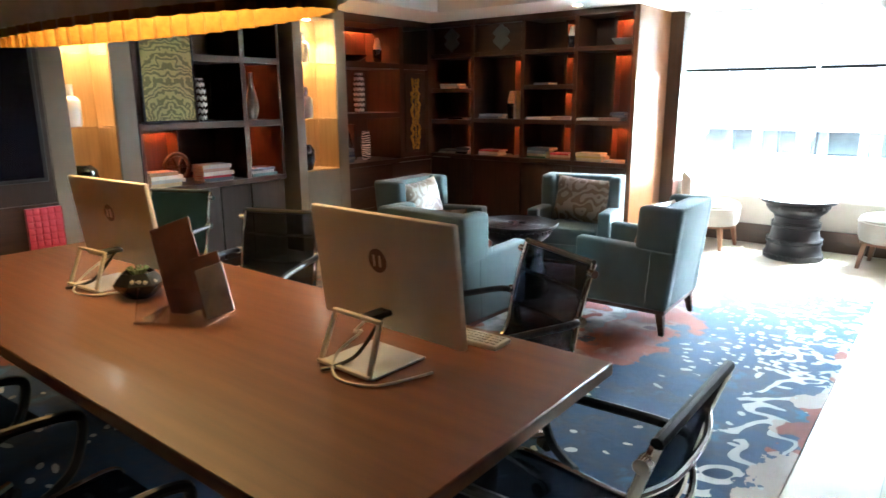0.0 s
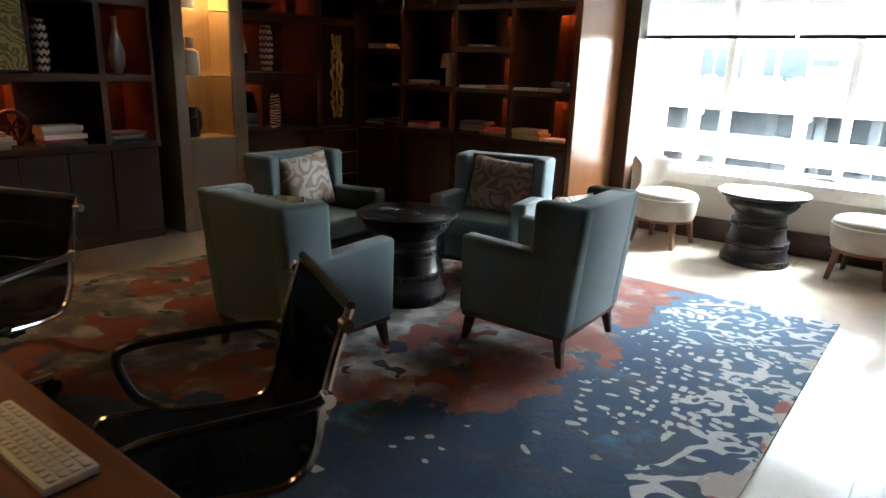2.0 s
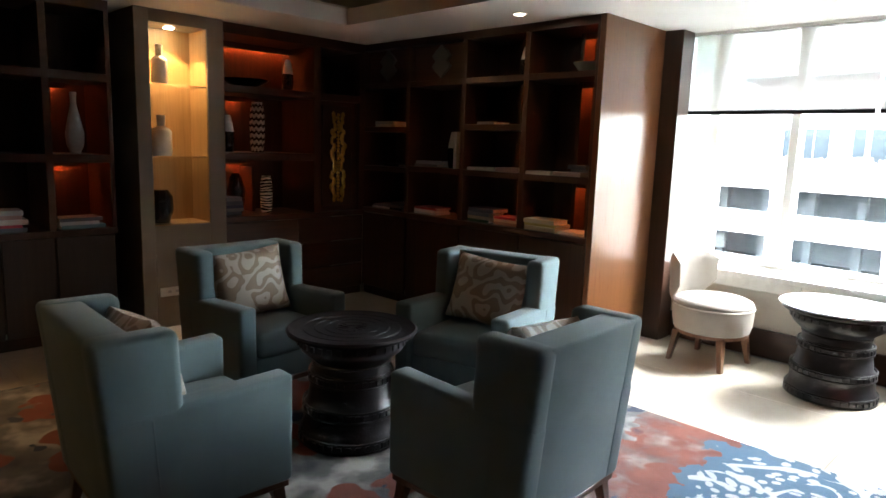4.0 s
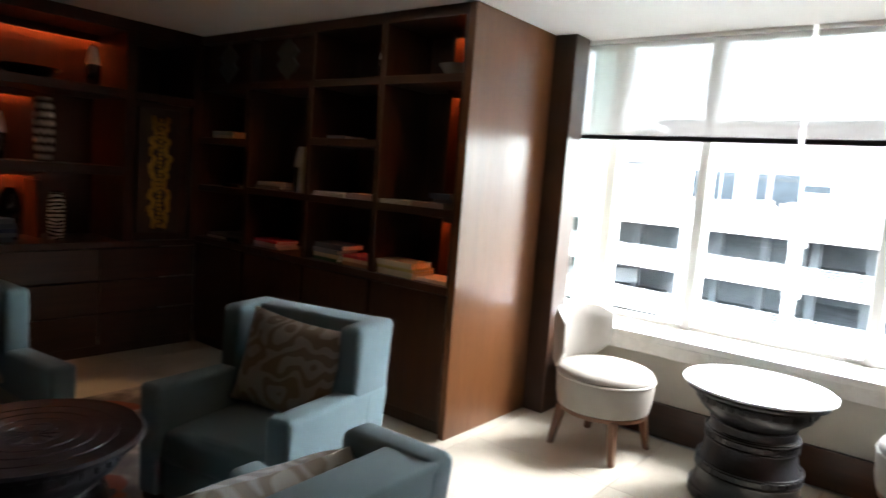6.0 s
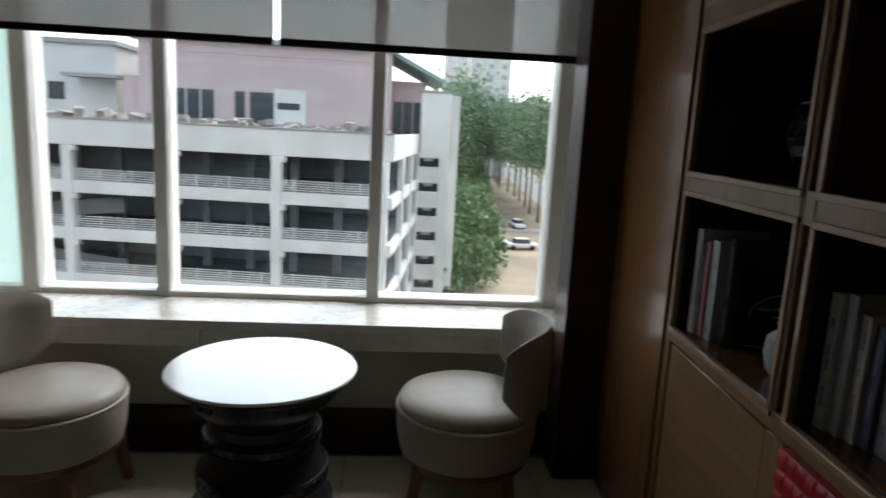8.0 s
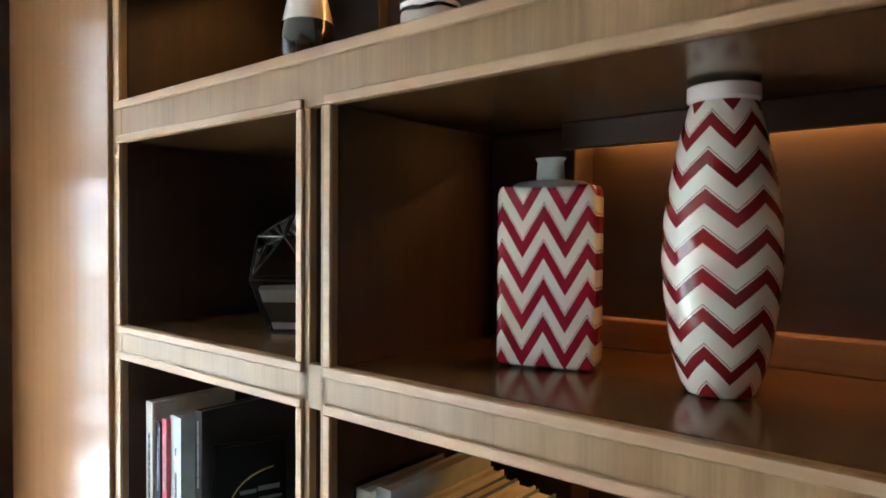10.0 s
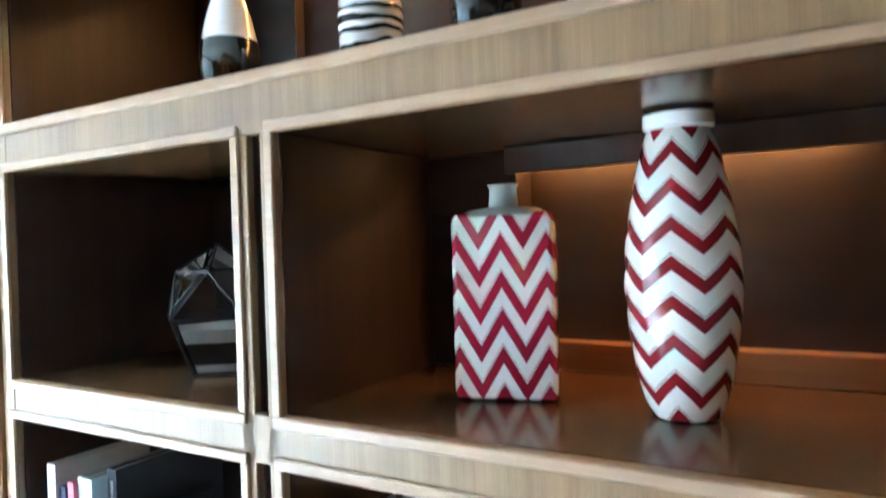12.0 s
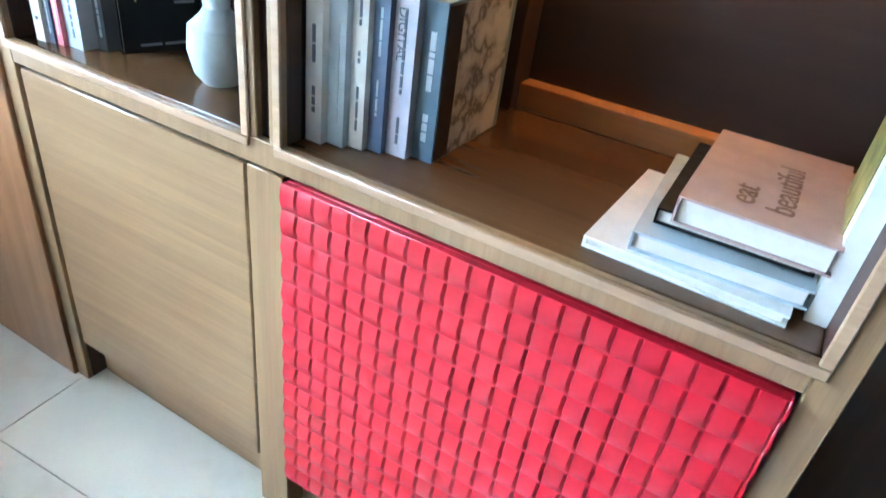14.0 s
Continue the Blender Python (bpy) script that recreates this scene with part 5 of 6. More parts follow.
BOOKS = {k: plain("book_" + k, c, 0.42, vary=0.1, scale=20) for k, c in dict(white=(0.66, 0.64, 0.6), black=(0.005, 0.005, 0.006), navy=(0.03, 0.045, 0.1), grey=(0.2, 0.21, 0.23), red=(0.4, 0.03, 0.05), teal=(0.12, 0.24, 0.26),
         cream=(0.55, 0.47, 0.3), steel=(0.1, 0.15, 0.19), indigo=(0.09, 0.12, 0.2), lilac=(0.46, 0.45, 0.52), rose=(0.6, 0.13, 0.17), charcoal=(0.07, 0.075, 0.08), pink=(0.38, 0.27, 0.245), slate=(0.09, 0.11, 0.15), tan=(0.32, 0.2, 0.11), yellow=(0.5, 0.4, 0.12), pale=(0.42, 0.47, 0.5), green=(0.05, 0.12, 0.06)).items()}
for k in ("black", "charcoal"):
    BOOKS[k].node_tree.nodes["Principled BSDF"].inputs["Specular IOR Level"].default_value = 0.15


def book(m, w, d, t, colour, label, marks=0):
    """Book lying flat: spine along local x at y = 0, w long, d deep, t thick."""
    b = thing("book", m, label, "book")
    for nm, dims in (("cover", (0, w, 0, d, 0, 0.003)), ("cover", (0, w, 0, d, t - 0.003, t)), ("spine", (0, w, 0, 0.003, 0.003, t - 0.003))):
        boxpart(nm, dims, BOOKS[colour], b, bev=0)
    bm = bmesh.new()
    box(bm, 0.004, w - 0.004, 0.0032, d - 0.006, 0.0032, t - 0.0032)
    part("page_block", bm, paper, b, "cream page block")
    if marks:
        bm = bmesh.new()
        rm = random.Random(int(w * 9000 + t * 70000))
        x0, thin = 0.02 + 0.05 * rm.random(), rm.uniform(0.12, 0.3)
        while x0 < w - 0.03:
            x1 = min(w - 0.02, x0 + rm.uniform(0.004, 0.03))
            box(bm, x0, x1, -0.0008, 0.0, t * (0.5 - thin / 2), t * (0.5 + thin / 2))
            x0 = x1 + (0.0025 if rm.random() < 0.75 else 0.035)
        tagged(part("lettering", bm, BOOKS["pale" if marks == 1 else "slate"], b), kind="stuff")
    return b


def upright(x, y, z, h, d, t, colour, label, marks=1):
    """Book standing with its spine towards -x, thickness along -y from y."""
    book(Matrix(((0, 1, 0, x), (0, 0, -1, y), (-1, 0, 0, z + h), (0, 0, 0, 1))), h, d, t, colour, label, marks)


def jacket(owner, bm, material, label, m):
    """A printed jacket face on the outer board of a book that already stands in its place."""
    b = [o for o in bpy.data.objects if o.get("label") == owner][0]
    j = part("jacket", bm, material, b, label)
    j.matrix_parent_inverse = b.matrix_world.inverted()
    j.matrix_basis = m


Z0 = 0.8805
for yy, h, d, t, col, lab, xx in ((6.616, 0.31, 0.2, 0.027, "white", "tall white standing book", 0.345), (6.588, 0.268, 0.2, 0.018, "navy", "slim navy standing book", 0.352), (6.569, 0.278, 0.2, 0.018, "rose", "slim rose-red standing book", 0.356),
                              (6.55, 0.288, 0.22, 0.042, "pale", "pale blue standing book", 0.365), (6.506, 0.3, 0.25, 0.026, "charcoal", "wide dark grey standing book", 0.395)):
    upright(xx, yy, Z0, h, d, t, col, lab, 2 if col in ("white", "pale") else 1)
# cover turned outwards
fb = book(Matrix(((0.94, 0.0, 0.342, 0.41), (-0.342, 0.0, 0.94, 6.452), (0, 1, 0, Z0), (0, 0, 0, 1))), 0.15, 0.225, 0.022, "black", "black book leaning with its cover turned outwards")
for yy, h, d, t, col in ((5.988, 0.288, 0.2, 0.014, "black"), (5.973, 0.28, 0.21, 0.03, "white"), (5.942, 0.286, 0.26, 0.03, "pale"), (5.911, 0.253, 0.25, 0.026, "white"), (5.884, 0.243, 0.24, 0.026, "indigo"), (5.857, 0.239, 0.23, 0.036, "lilac"),
                         (5.82, 0.233, 0.22, 0.036, "steel")):
    upright(0.355 + (5.985 - yy) * 0.42, yy, Z0, h, d, t, col, f"{col} hardback standing on the shelf", 2 if col in ("white", "lilac") else 1)
bm = bmesh.new()
box(bm, 0.0, 0.2, -0.0014, 0.0, 0.003, 0.23)
jm = Nodes("marbled_jacket")
jv = jm.math("ABSOLUTE", jm.math("SUBTRACT", jm.noise(jm.coords(), 9.0, 4.0, 0.6), 0.5))
jb = jm.math("LESS_THAN", jm.add("SeparateXYZ", jm.coords()).outputs[0], 0.04)
jc = jm.mix(jb, jm.ramp(jv, (0.0, (0.04, 0.04, 0.045)), (0.04, (0.28, 0.27, 0.28)), (0.12, (0.42, 0.41, 0.41))), (0.012, 0.012, 0.014))
jacket("steel hardback standing on the shelf", bm, jm.finish(jc, 0.35), "grey marbled jacket", pose(0.428, 5.7838, Z0))
# arc and title bars on the outward black cover
bm = bmesh.new()
tube(bm, [(0.03 + 0.11 * (1 - math.cos(a * 0.1)), 0.095 + 0.075 * math.sin(a * 0.1), -0.0012) for a in range(15)], 0.0016, 5)
part("cover_arc", bm, BOOKS["yellow"], fb, "thin gold arc on the cover")
bm = bmesh.new()
for k, (x0, x1, y0, y1) in enumerate(((0.05, 0.085, 0.118, 0.126), (0.088, 0.135, 0.12, 0.13), (0.09, 0.14, 0.1, 0.106), (0.1, 0.138, 0.088, 0.093), (0.03, 0.07, 0.012, 0.017), (0.076, 0.12, 0.012, 0.017))):
    box(bm, x0, x1, y0, y1, -0.0008, 0.0)
tagged(part("lettering", bm, BOOKS["grey"], fb), kind="stuff")


def flat_stack(items):
    z = Z0
    for x, y, turn, w, d, t, col, lab in items:
        book(pose(x, y, z, 0, 0, turn), w, d, t, col, lab, 0)
        z += t + 0.0005


flat_stack(((0.63, 5.507, 178, 0.27, 0.25, 0.016, "white", "large white magazine lying flat"), (0.66, 5.477, 183, 0.295, 0.21, 0.026, "pale", "pale blue book lying flat"), (0.675, 5.452, 181, 0.27, 0.19, 0.022, "black", "black book lying in a stack"),
            (0.655, 5.425, 180, 0.28, 0.178, 0.036, "pink", "dusty pink book lying on a stack")))
txt = bpy.data.curves.new("title", "FONT")
txt.body, txt.size, txt.extrude, txt.space_line = "eat\nbeautiful", 0.047, 0.0004, 0.95
title = new("title", txt)
title.data.materials.append(plain("umber_ink", (0.15, 0.085, 0.06), 0.5))
title.parent = [o for o in bpy.data.objects if o.name.startswith("book") and o.get("label") == "dusty pink book lying on a stack"][0]
title.matrix_basis = pose(0.24, 0.078, 0.0365, 0, 0, 180)
upright(0.385, 5.25, Z0, 0.3, 0.17, 0.028, "white", "tall white book standing by the divider", 0)
bm = bmesh.new()
box(bm, 0.03, 0.168, 0.0, 0.0014, 0.002, 0.298)
jacket("tall white book standing by the divider", bm, plain("painted_jacket", (0.2, 0.18, 0.05), 0.35, vary=0.8, scale=18), "yellow and olive painted jacket", pose(0.385, 5.2505, Z0))
word = bpy.data.curves.new("spine_title", "FONT")
word.body, word.size, word.extrude = "DIGITAL", 0.02, 0.0003
word_ob = new("spine_title", word)
word_ob.data.materials.append(BOOKS["slate"])
word_ob.parent = [o for o in bpy.data.objects if o.get("label") == "lilac hardback standing on the shelf"][0]
word_ob.matrix_basis = pose(0.02, -0.0012, 0.007, 90, 0, 0)


for ob in list(bpy.data.objects):
    if ob not in before_shelf_things and ob.parent is None:
        ob.matrix_world = ASLANT @ ob.matrix_world


# ---- things in the other bookcases ----
rnd = random.Random(11)


def stack_on(x, y, z, turn, n, cols, w=0.26, d=0.19):
    for i in range(n):
        t = rnd.uniform(0.018, 0.034)
        ww = w * rnd.uniform(0.85, 1.05)
        book(pose(x + rnd.uniform(-0.01, 0.01), y + rnd.uniform(-0.01, 0.01), z, 0, 0, turn + rnd.uniform(-3, 3)), ww, d, t, cols[i % len(cols)], f"{cols[i % len(cols)]} book lying in a bookcase stack", 0)
        z += t + 0.0005


def B(i, u):
    return BX + XS[i] + u


stack_on(B(0, 0.12), BY + 0.05, 1.5905, 0, 2, ("white", "pale"), 0.28)
stack_on(B(0, 0.1), BY + 0.05, 0.8405, 0, 2, ("white", "grey"), 0.28)
stack_on(B(0, 0.35), BY + 0.06, 0.8405, 0, 3, ("black", "grey", "slate"), 0.2)
stack_on(B(0, 0.2), BY + 0.08, 1.2355, 0, 1, ("black", "slate"), 0.2)
stack_on(B(1, 0.06), BY + 0.05, 1.2555, 0, 2, ("grey", "pale"), 0.3)
stack_on(B(1, 0.05), BY + 0.05, 0.8405, 0, 3, ("pale", "white", "red"), 0.3)
stack_on(B(2, 0.05), BY + 0.05, 0.8405, 0, 4, ("green", "cream", "grey", "slate"), 0.27)
stack_on(B(2, 0.33), BY + 0.05, 0.8405, 0, 3, ("tan", "cream", "red"), 0.25)
stack_on(B(2, 0.03), BY + 0.03, 1.2555, 0, 1, ("white",), 0.3)
stack_on(B(2, 0.34), BY + 0.03, 1.2555, 0, 1, ("pink",), 0.25)
stack_on(B(2, 0.1), BY + 0.05, 1.6155, 0, 1, ("grey",), 0.2)
stack_on(B(3, 0.03), BY + 0.03, 0.8405, 0, 3, ("cream", "yellow", "cream"), 0.28)
stack_on(B(3, 0.33), BY + 0.03, 0.8405, 0, 1, ("white",), 0.24)
stack_on(B(3, 0.03), BY + 0.03, 1.2555, 0, 1, ("white", "pale"), 0.22)
stack_on(B(3, 0.27), BY + 0.03, 1.2555, 0, 1, ("pink", "cream"), 0.27)
stack_on(B(3, 0.38), BY + 0.06, 1.286, 0, 2, ("grey", "slate"), 0.16)
for yy, c2 in ((0.0, "white"), (0.035, "cream")):
    book(Matrix(((0, 0, 1, B(1, 0.53 + yy)), (0, 1, 0, BY + 0.04), (-1, 0, 0, 1.2555 + 0.3), (0, 0, 0, 1))), 0.3, 0.2, 0.03, c2, f"{c2} book standing upright in the bookcase", 0)
for x, y, z, r, h in ((B(1, 0.45), BY + 0.12, 1.2555, 0.05, 0.3), (-5.1, 5.13 + 0.08, 1.331, 0.055, 0.3), (-5.1, 5.78, 1.861, 0.05, 0.27), (B(2, 0.5), BY + 0.15, 1.9755, 0.05, 0.22)):
    bullet(x, y, z, r, h, 0.55)
for x, y, z, r, h, mt in ((-5.1, 5.48, 1.331, 0.065, 0.42, grey_chevron), (-5.1, 5.56, 0.811, 0.055, 0.32, zebra_b), (-5.02, 3.5, 1.301, 0.06, 0.36, grey_chevron)):
    stripe(x, y, z, r, h, mt)
bm = bmesh.new()
lathe(bm, [(0.05, 0), (0.12, 0.02), (0.19, 0.06), (0.2, 0.07), (0.18, 0.066), (0.1, 0.03), (0.01, 0.02)], 32)
solid("bowl", bm, ceramic_black, "wide black ceramic bowl", "bowl", pose(-5.15, 5.4, 1.861))
bm = bmesh.new()
lathe(bm, [(0.04, 0), (0.08, 0.02), (0.12, 0.07), (0.11, 0.068), (0.05, 0.02)], 28)
solid("bowl", bm, ceramic_grey, "small grey ceramic bowl", "bowl", pose(B(3, 0.42), BY + 0.18, 1.9755))
bm = bmesh.new()
lathe(bm, [(0.05, 0), (0.075, 0.1), (0.078, 0.2), (0.05, 0.3), (0.03, 0.34)], 24)
solid("jar", bm, ceramic_black, "tall dark ceramic jar", "jar", pose(-5.15, 5.3, 0.811))
stack_on(-5.0, 5.08, 0.8105, 90, 5, ("slate", "grey", "navy"), 0.2)
vase("vase", -5.05, 4.05, 1.301, [(0.03, 0), (0.055, 0.06), (0.06, 0.14), (0.04, 0.24), (0.018, 0.34), (0.022, 0.42)], ceramic_grey, "slender grey bottle vase")
stack_on(-4.9, 2.93, 0.7905, 90, 4, ("cream", "pale", "white", "tan"), 0.28)
stack_on(-4.9, 3.4, 0.7905, 90, 5, ("slate", "red", "white", "pink", "pale"), 0.3)
stack_on(-4.9, 3.89, 0.7905, 90, 3, ("teal", "pale", "slate"), 0.28)
bm = bmesh.new()
rng = [(0.11 * math.cos(a * math.pi / 20), 0, 0.13 + 0.11 * math.sin(a * math.pi / 20)) for a in range(40)]
tube(bm, rng, 0.018, 8, True)
for a in range(6):
    tube(bm, [(0, 0, 0.13), (0.1 * math.cos(a), 0, 0.13 + 0.1 * math.sin(a))], 0.01, 6)
box(bm, -0.05, 0.05, -0.04, 0.04, 0, 0.03, 0.006, 1)
solid("sculpture", bm, leg_wood, "round carved dark sculpture on a block", "sculpture", pose(-5.1, 3.28, 0.7905, 0, 0, 90))

# carved wall ornament, built as a plain symmetrical relief
orn = thing("carved_panel", pose(-4.885, 6.16, 0.9, 0, 0, 90), "gilded carved relief on a black board", "carving")
boxpart("board", (-0.16, 0.16, 0.0, 0.02, -0.03, 0.86), ebony, orn)
bm = bmesh.new()
rr = random.Random(3)
for k in range(26):
    z = 0.02 + 0.76 * k / 25
    wdt = 0.045 + 0.035 * abs(math.sin(z * 9.0)) * (1 - 0.3 * z)
    for s in (-1, 1):
        bmesh.ops.create_icosphere(bm, subdivisions=1, radius=0.016 + 0.01 * rr.random(), matrix=Matrix.Translation((s * wdt * rr.uniform(0.55, 1), -0.008, z)) @ Matrix.Diagonal((1, 0.6, 1.4, 1)))
    bmesh.ops.create_icosphere(bm, subdivisions=1, radius=0.016, matrix=Matrix.Translation((0, -0.012, z)) @ Matrix.Diagonal((1.2, 0.7, 1, 1)))
tagged(part("relief", bm, gold_leaf, orn, "gilded scrollwork relief"), kind="stuff")

# niche pieces
for z, r, h in ((1.296, 0.075, 0.3), (1.822, 0.06, 0.28)):
    vase("vase", -4.98, 4.62, z, [(r * 0.9, 0), (r, 0.02), (r, h * 0.6), (r * 0.75, h * 0.68), (r * 0.4, h * 0.72), (r * 0.42, h), (r * 0.3, h)], ceramic_white, "pale shouldered ceramic bottle on a glass shelf")
vase("vase", -4.98, 4.6, 0.79, [(0.06, 0), (0.09, 0.1), (0.085, 0.2), (0.05, 0.25)], ceramic_black, "squat dark vase in the niche", sy=1.0)
vase("vase", -4.98, 2.43, 1.296, [(0.06, 0), (0.07, 0.02), (0.07, 0.18), (0.05, 0.21), (0.028, 0.22), (0.03, 0.3)], ceramic_white, "pale shouldered ceramic bottle on a glass shelf")
vase("vase", -4.98, 2.47, 0.79, [(0.07, 0), (0.1, 0.09), (0.09, 0.18), (0.05, 0.22)], ceramic_black, "squat dark vase in the niche")


# ---- outside ----
GROUND = -13.5
bm = bmesh.new()
box(bm, -1500, 1500, 9.5, 3000, GROUND - 1, GROUND)
solid("ground", bm, plain("dry_grass_soil", (0.25, 0.195, 0.135), 0.95, vary=0.35, scale=0.12), "dry grass and soil below", "", kind="structure")
FX, FY = -0.57, 43.9
PARK = pose(FX, FY, 0, 0, 0, -7)
park = thing("parking_garage", PARK, "stained white multi-storey parking garage with open decks", "building")
TOPZ, PITCH, SPAN, BAND, PARAPET = 1.0, 2.9, 2.12, 0.78, 1.58
DEEP = 17.0
boxpart("parapet", (-46, 0, 0, 0.3, TOPZ - PARAPET, TOPZ), facade_white, park, bev=0.03)
boxpart("parapet", (-0.3, 0.0, 0.3, DEEP, TOPZ - PARAPET, TOPZ), facade_white, park, bev=0.03)
boxpart("coping", (-46, 0.08, -0.1, 0.35, TOPZ, TOPZ + 0.09), facade_grey, park, bev=0.02)
boxpart("roof_deck", (-46, -0.3, 0.3, DEEP, TOPZ - 1.0, TOPZ - 0.8), facade_grey, park)
for f in range(1, 5):
    z1 = TOPZ - PARAPET - (f - 1) * PITCH - SPAN
    boxpart("deck_band", (-46, 0, 0, 0.3, z1 - BAND, z1), facade_white, park, bev=0.03)
    boxpart("deck_band", (-0.3, 0, 0.3, DEEP, z1 - BAND, z1), facade_white, park, bev=0.03)
    boxpart("deck_floor", (-46, -0.3, 0.3, DEEP, z1 - 0.7, z1 - 0.45), garage_grey, park)
    for r in range(5):
        boxpart("rail", (-46, -0.4, 0.06, 0.1, z1 + 0.1 + r * 0.14, z1 + 0.14 + r * 0.14), white_plastic, park, bev=0)
    bm = bmesh.new()
    for k in range(23):
        box(bm, -46 + k * 2, -45.94 + k * 2, 0.05, 0.11, z1, z1 + 0.75)
        tube(bm, [(-44.9 + k * 2, 0.04, z1), (-44.5 + k * 2, 0.04, z1 + 0.6), (-44.2 + k * 2, 0.04, z1 + 0.1)], 0.03, 5)
    tagged(part("rail_posts", bm, white_plastic, park), kind="stuff")
    # sloping ramp behind the decks
    bm = bmesh.new()
    box(bm, -6.5, 6.5, -0.15, 0.15, -0.5, 0.5, 0, 1, pose(-25, 4.0, z1 + 0.3, 0, 6 if f % 2 else -6, 0))
    part("ramp", bm, facade_grey, park)
    boxpart("inner_wall", (-46, -9, 9.0, 9.3, z1 - BAND, z1 + SPAN), garage_grey, park)
for k in range(7):
    xx = -0.62 - k * 6.45
    boxpart("column", (xx - 0.28, xx + 0.32, -0.12, 0.5, GROUND, TOPZ - PARAPET), facade_white, park, bev=0.04)
    for f in range(0, 4):
        bm = bmesh.new()
        zt = TOPZ - PARAPET - f * PITCH
        box(bm, xx - 0.34 - (0.2 if k == 0 else 0.0), xx + 0.55 - (0.2 if k == 0 else 0.0), -0.1, 0.45, zt - 0.38, zt, 0.08, 2)
        part("bracket", bm, facade_white, park)
for k in range(3):
    boxpart("column", (-0.32, 0.1, 5.0 + k * 5.6, 5.6 + k * 5.6, GROUND, TOPZ - PARAPET), facade_white, park, bev=0.04)
for k in range(14):
    boxpart("pier", (-42 + k * 3.1, -41.5 + k * 3.1, 6, 6.5, GROUND, TOPZ - 1.0), garage_grey, park)
boxpart("back_wall", (-46, -0.3, DEEP - 0.3, DEEP, GROUND, TOPZ - 0.8), garage_grey, park)
rr = random.Random(8)
bm = bmesh.new()
for k in range(220):
    x, y = rr.uniform(-30, -0.6), rr.uniform(0.5, 3.0)
    s = rr.uniform(0.1, 0.5)
    box(bm, -s, s, -s * 0.5, s * 0.5, 0, s * rr.uniform(0.3, 1.2), 0, 1, PARK @ pose(x, y, TOPZ - 0.8 + rr.uniform(0.5, 1.0), rr.uniform(-25, 25), rr.uniform(-25, 25), rr.uniform(0, 180)))
solid("rubble", bm, rubble, "broken boards and rubble along the garage roof", "rubble", kind="stuff")
boxpart("roof_kerb", (-46, -0.35, 0.3, 4.2, TOPZ - 0.8, TOPZ - 0.25), facade_grey, park)

# stair tower
tower = thing("stair_tower", pose(2.45, 60.3, 0.75) @ Matrix.Diagonal((0.963, 1, 1, 1)), "white stair tower with slotted openings beside the garage", "building")
boxpart("wall", (-0.9, 1.7, 0, 3, TOPZ - 2.7, TOPZ + 2.7), facade_white, tower, bev=0.04)
boxpart("shaft", (0.8, 1.7, 0.0, 3, GROUND, TOPZ - 2.7), facade_white, tower, bev=0.04)
boxpart("coping", (-1.0, 1.8, -0.1, 3.1, TOPZ + 2.7, TOPZ + 2.85), facade_grey, tower)
boxpart("fin", (1.9, 2.6, 2.0, 3.2, GROUND, TOPZ + 2.6), facade_white, tower, bev=0.03)
for k in range(7):
    z = TOPZ - 2.7 - 2.1 * k
    boxpart("landing", (-1.2, 0.8, 0, 0.3, z - 2.1, z - 0.75), facade_white, tower, bev=0.03)
    # dark sheet set back in each slot stands for the shade inside
    boxpart("opening", (-1.2, 0.8, 0.6, 0.7, z - 0.75, z), dark_glass, tower)
    boxpart("notch", (-0.5, 0.3, 0.1, 0.5, z - 0.25, z), facade_grey, tower)

# pink building behind the roof
pink = thing("pink_building", pose(-14.62, 62, 0), "faded pink rendered building behind the garage roof", "building")
boxpart("wall", (-7.2, 13.6, 0, 12, GROUND, 6.7), facade_pink, pink, bev=0.05)
boxpart("pier", (-8.6, -7.2, 0.6, 3, GROUND, 4.6), facade_pink, pink)
boxpart("roof", (-8, 14.2, -0.6, 12, 7.6, 8.0), facade_grey, pink)
bm = bmesh.new()
box(bm, -7.2, 13.6, 0, 12, 6.7, 7.6)
part("upper_wall", bm, facade_pink, pink)
for x0, x1, z0, z1, mt in ((-4.6, -1.02, 0.2, 3.75, dark_glass), (0.6, 1.42, 0.2, 3.75, dark_glass), (1.82, 3.8, 0.2, 3.75, dark_glass), (3.83, 6.45, 1.2, 4.1, facade_white), (4.1, 6.0, 2.45, 2.98, dark_glass)):
    w = boxpart("window", (x0, x1, -0.08 - (0.1 if mt is facade_white else 0.0) - (0.16 if z0 == 2.45 else 0), 0.02, z0, z1), mt, pink)
    if x0 == -4.6:
        for k in range(4):
            boxpart("glazing_bar", (x0 + k * 1.18, x0 + 0.08 + k * 1.18, -0.14, -0.07, z0, z1), facade_white, w)
boxpart("wing", (13.6, 16.7, 4.0, 12, GROUND, 5.6), facade_pink, pink)
bm = bmesh.new()
box(bm, 0, 5.3, 1.0, 12, -0.35, 0, 0, 1, pose(13.5, 0, 8.0, 0, 26, 0))
part("canopy_roof", bm, plain("green_metal_roof", (0.22, 0.32, 0.3), 0.6), pink, "sloping green metal roof")
for k in range(3):
    boxpart("window", (13.85 + k * 0.9, 14.6 + k * 0.9, 3.9, 4.0, 0.2, 3.75), dark_glass, pink)
# low sheds
shed = thing("low_building", pose(-34, 66, 0), "low white building with flat canopies beyond the roof", "building")
boxpart("wall", (-16, 8.8, 0, 8, GROUND, 7.2), facade_white, shed)
boxpart("canopy", (5.5, 10, -3, 0, 4.3, 4.6), facade_grey, shed)
boxpart("roof", (-16.5, 9.1, -0.5, 8.5, 7.2, 7.6), facade_grey, shed)
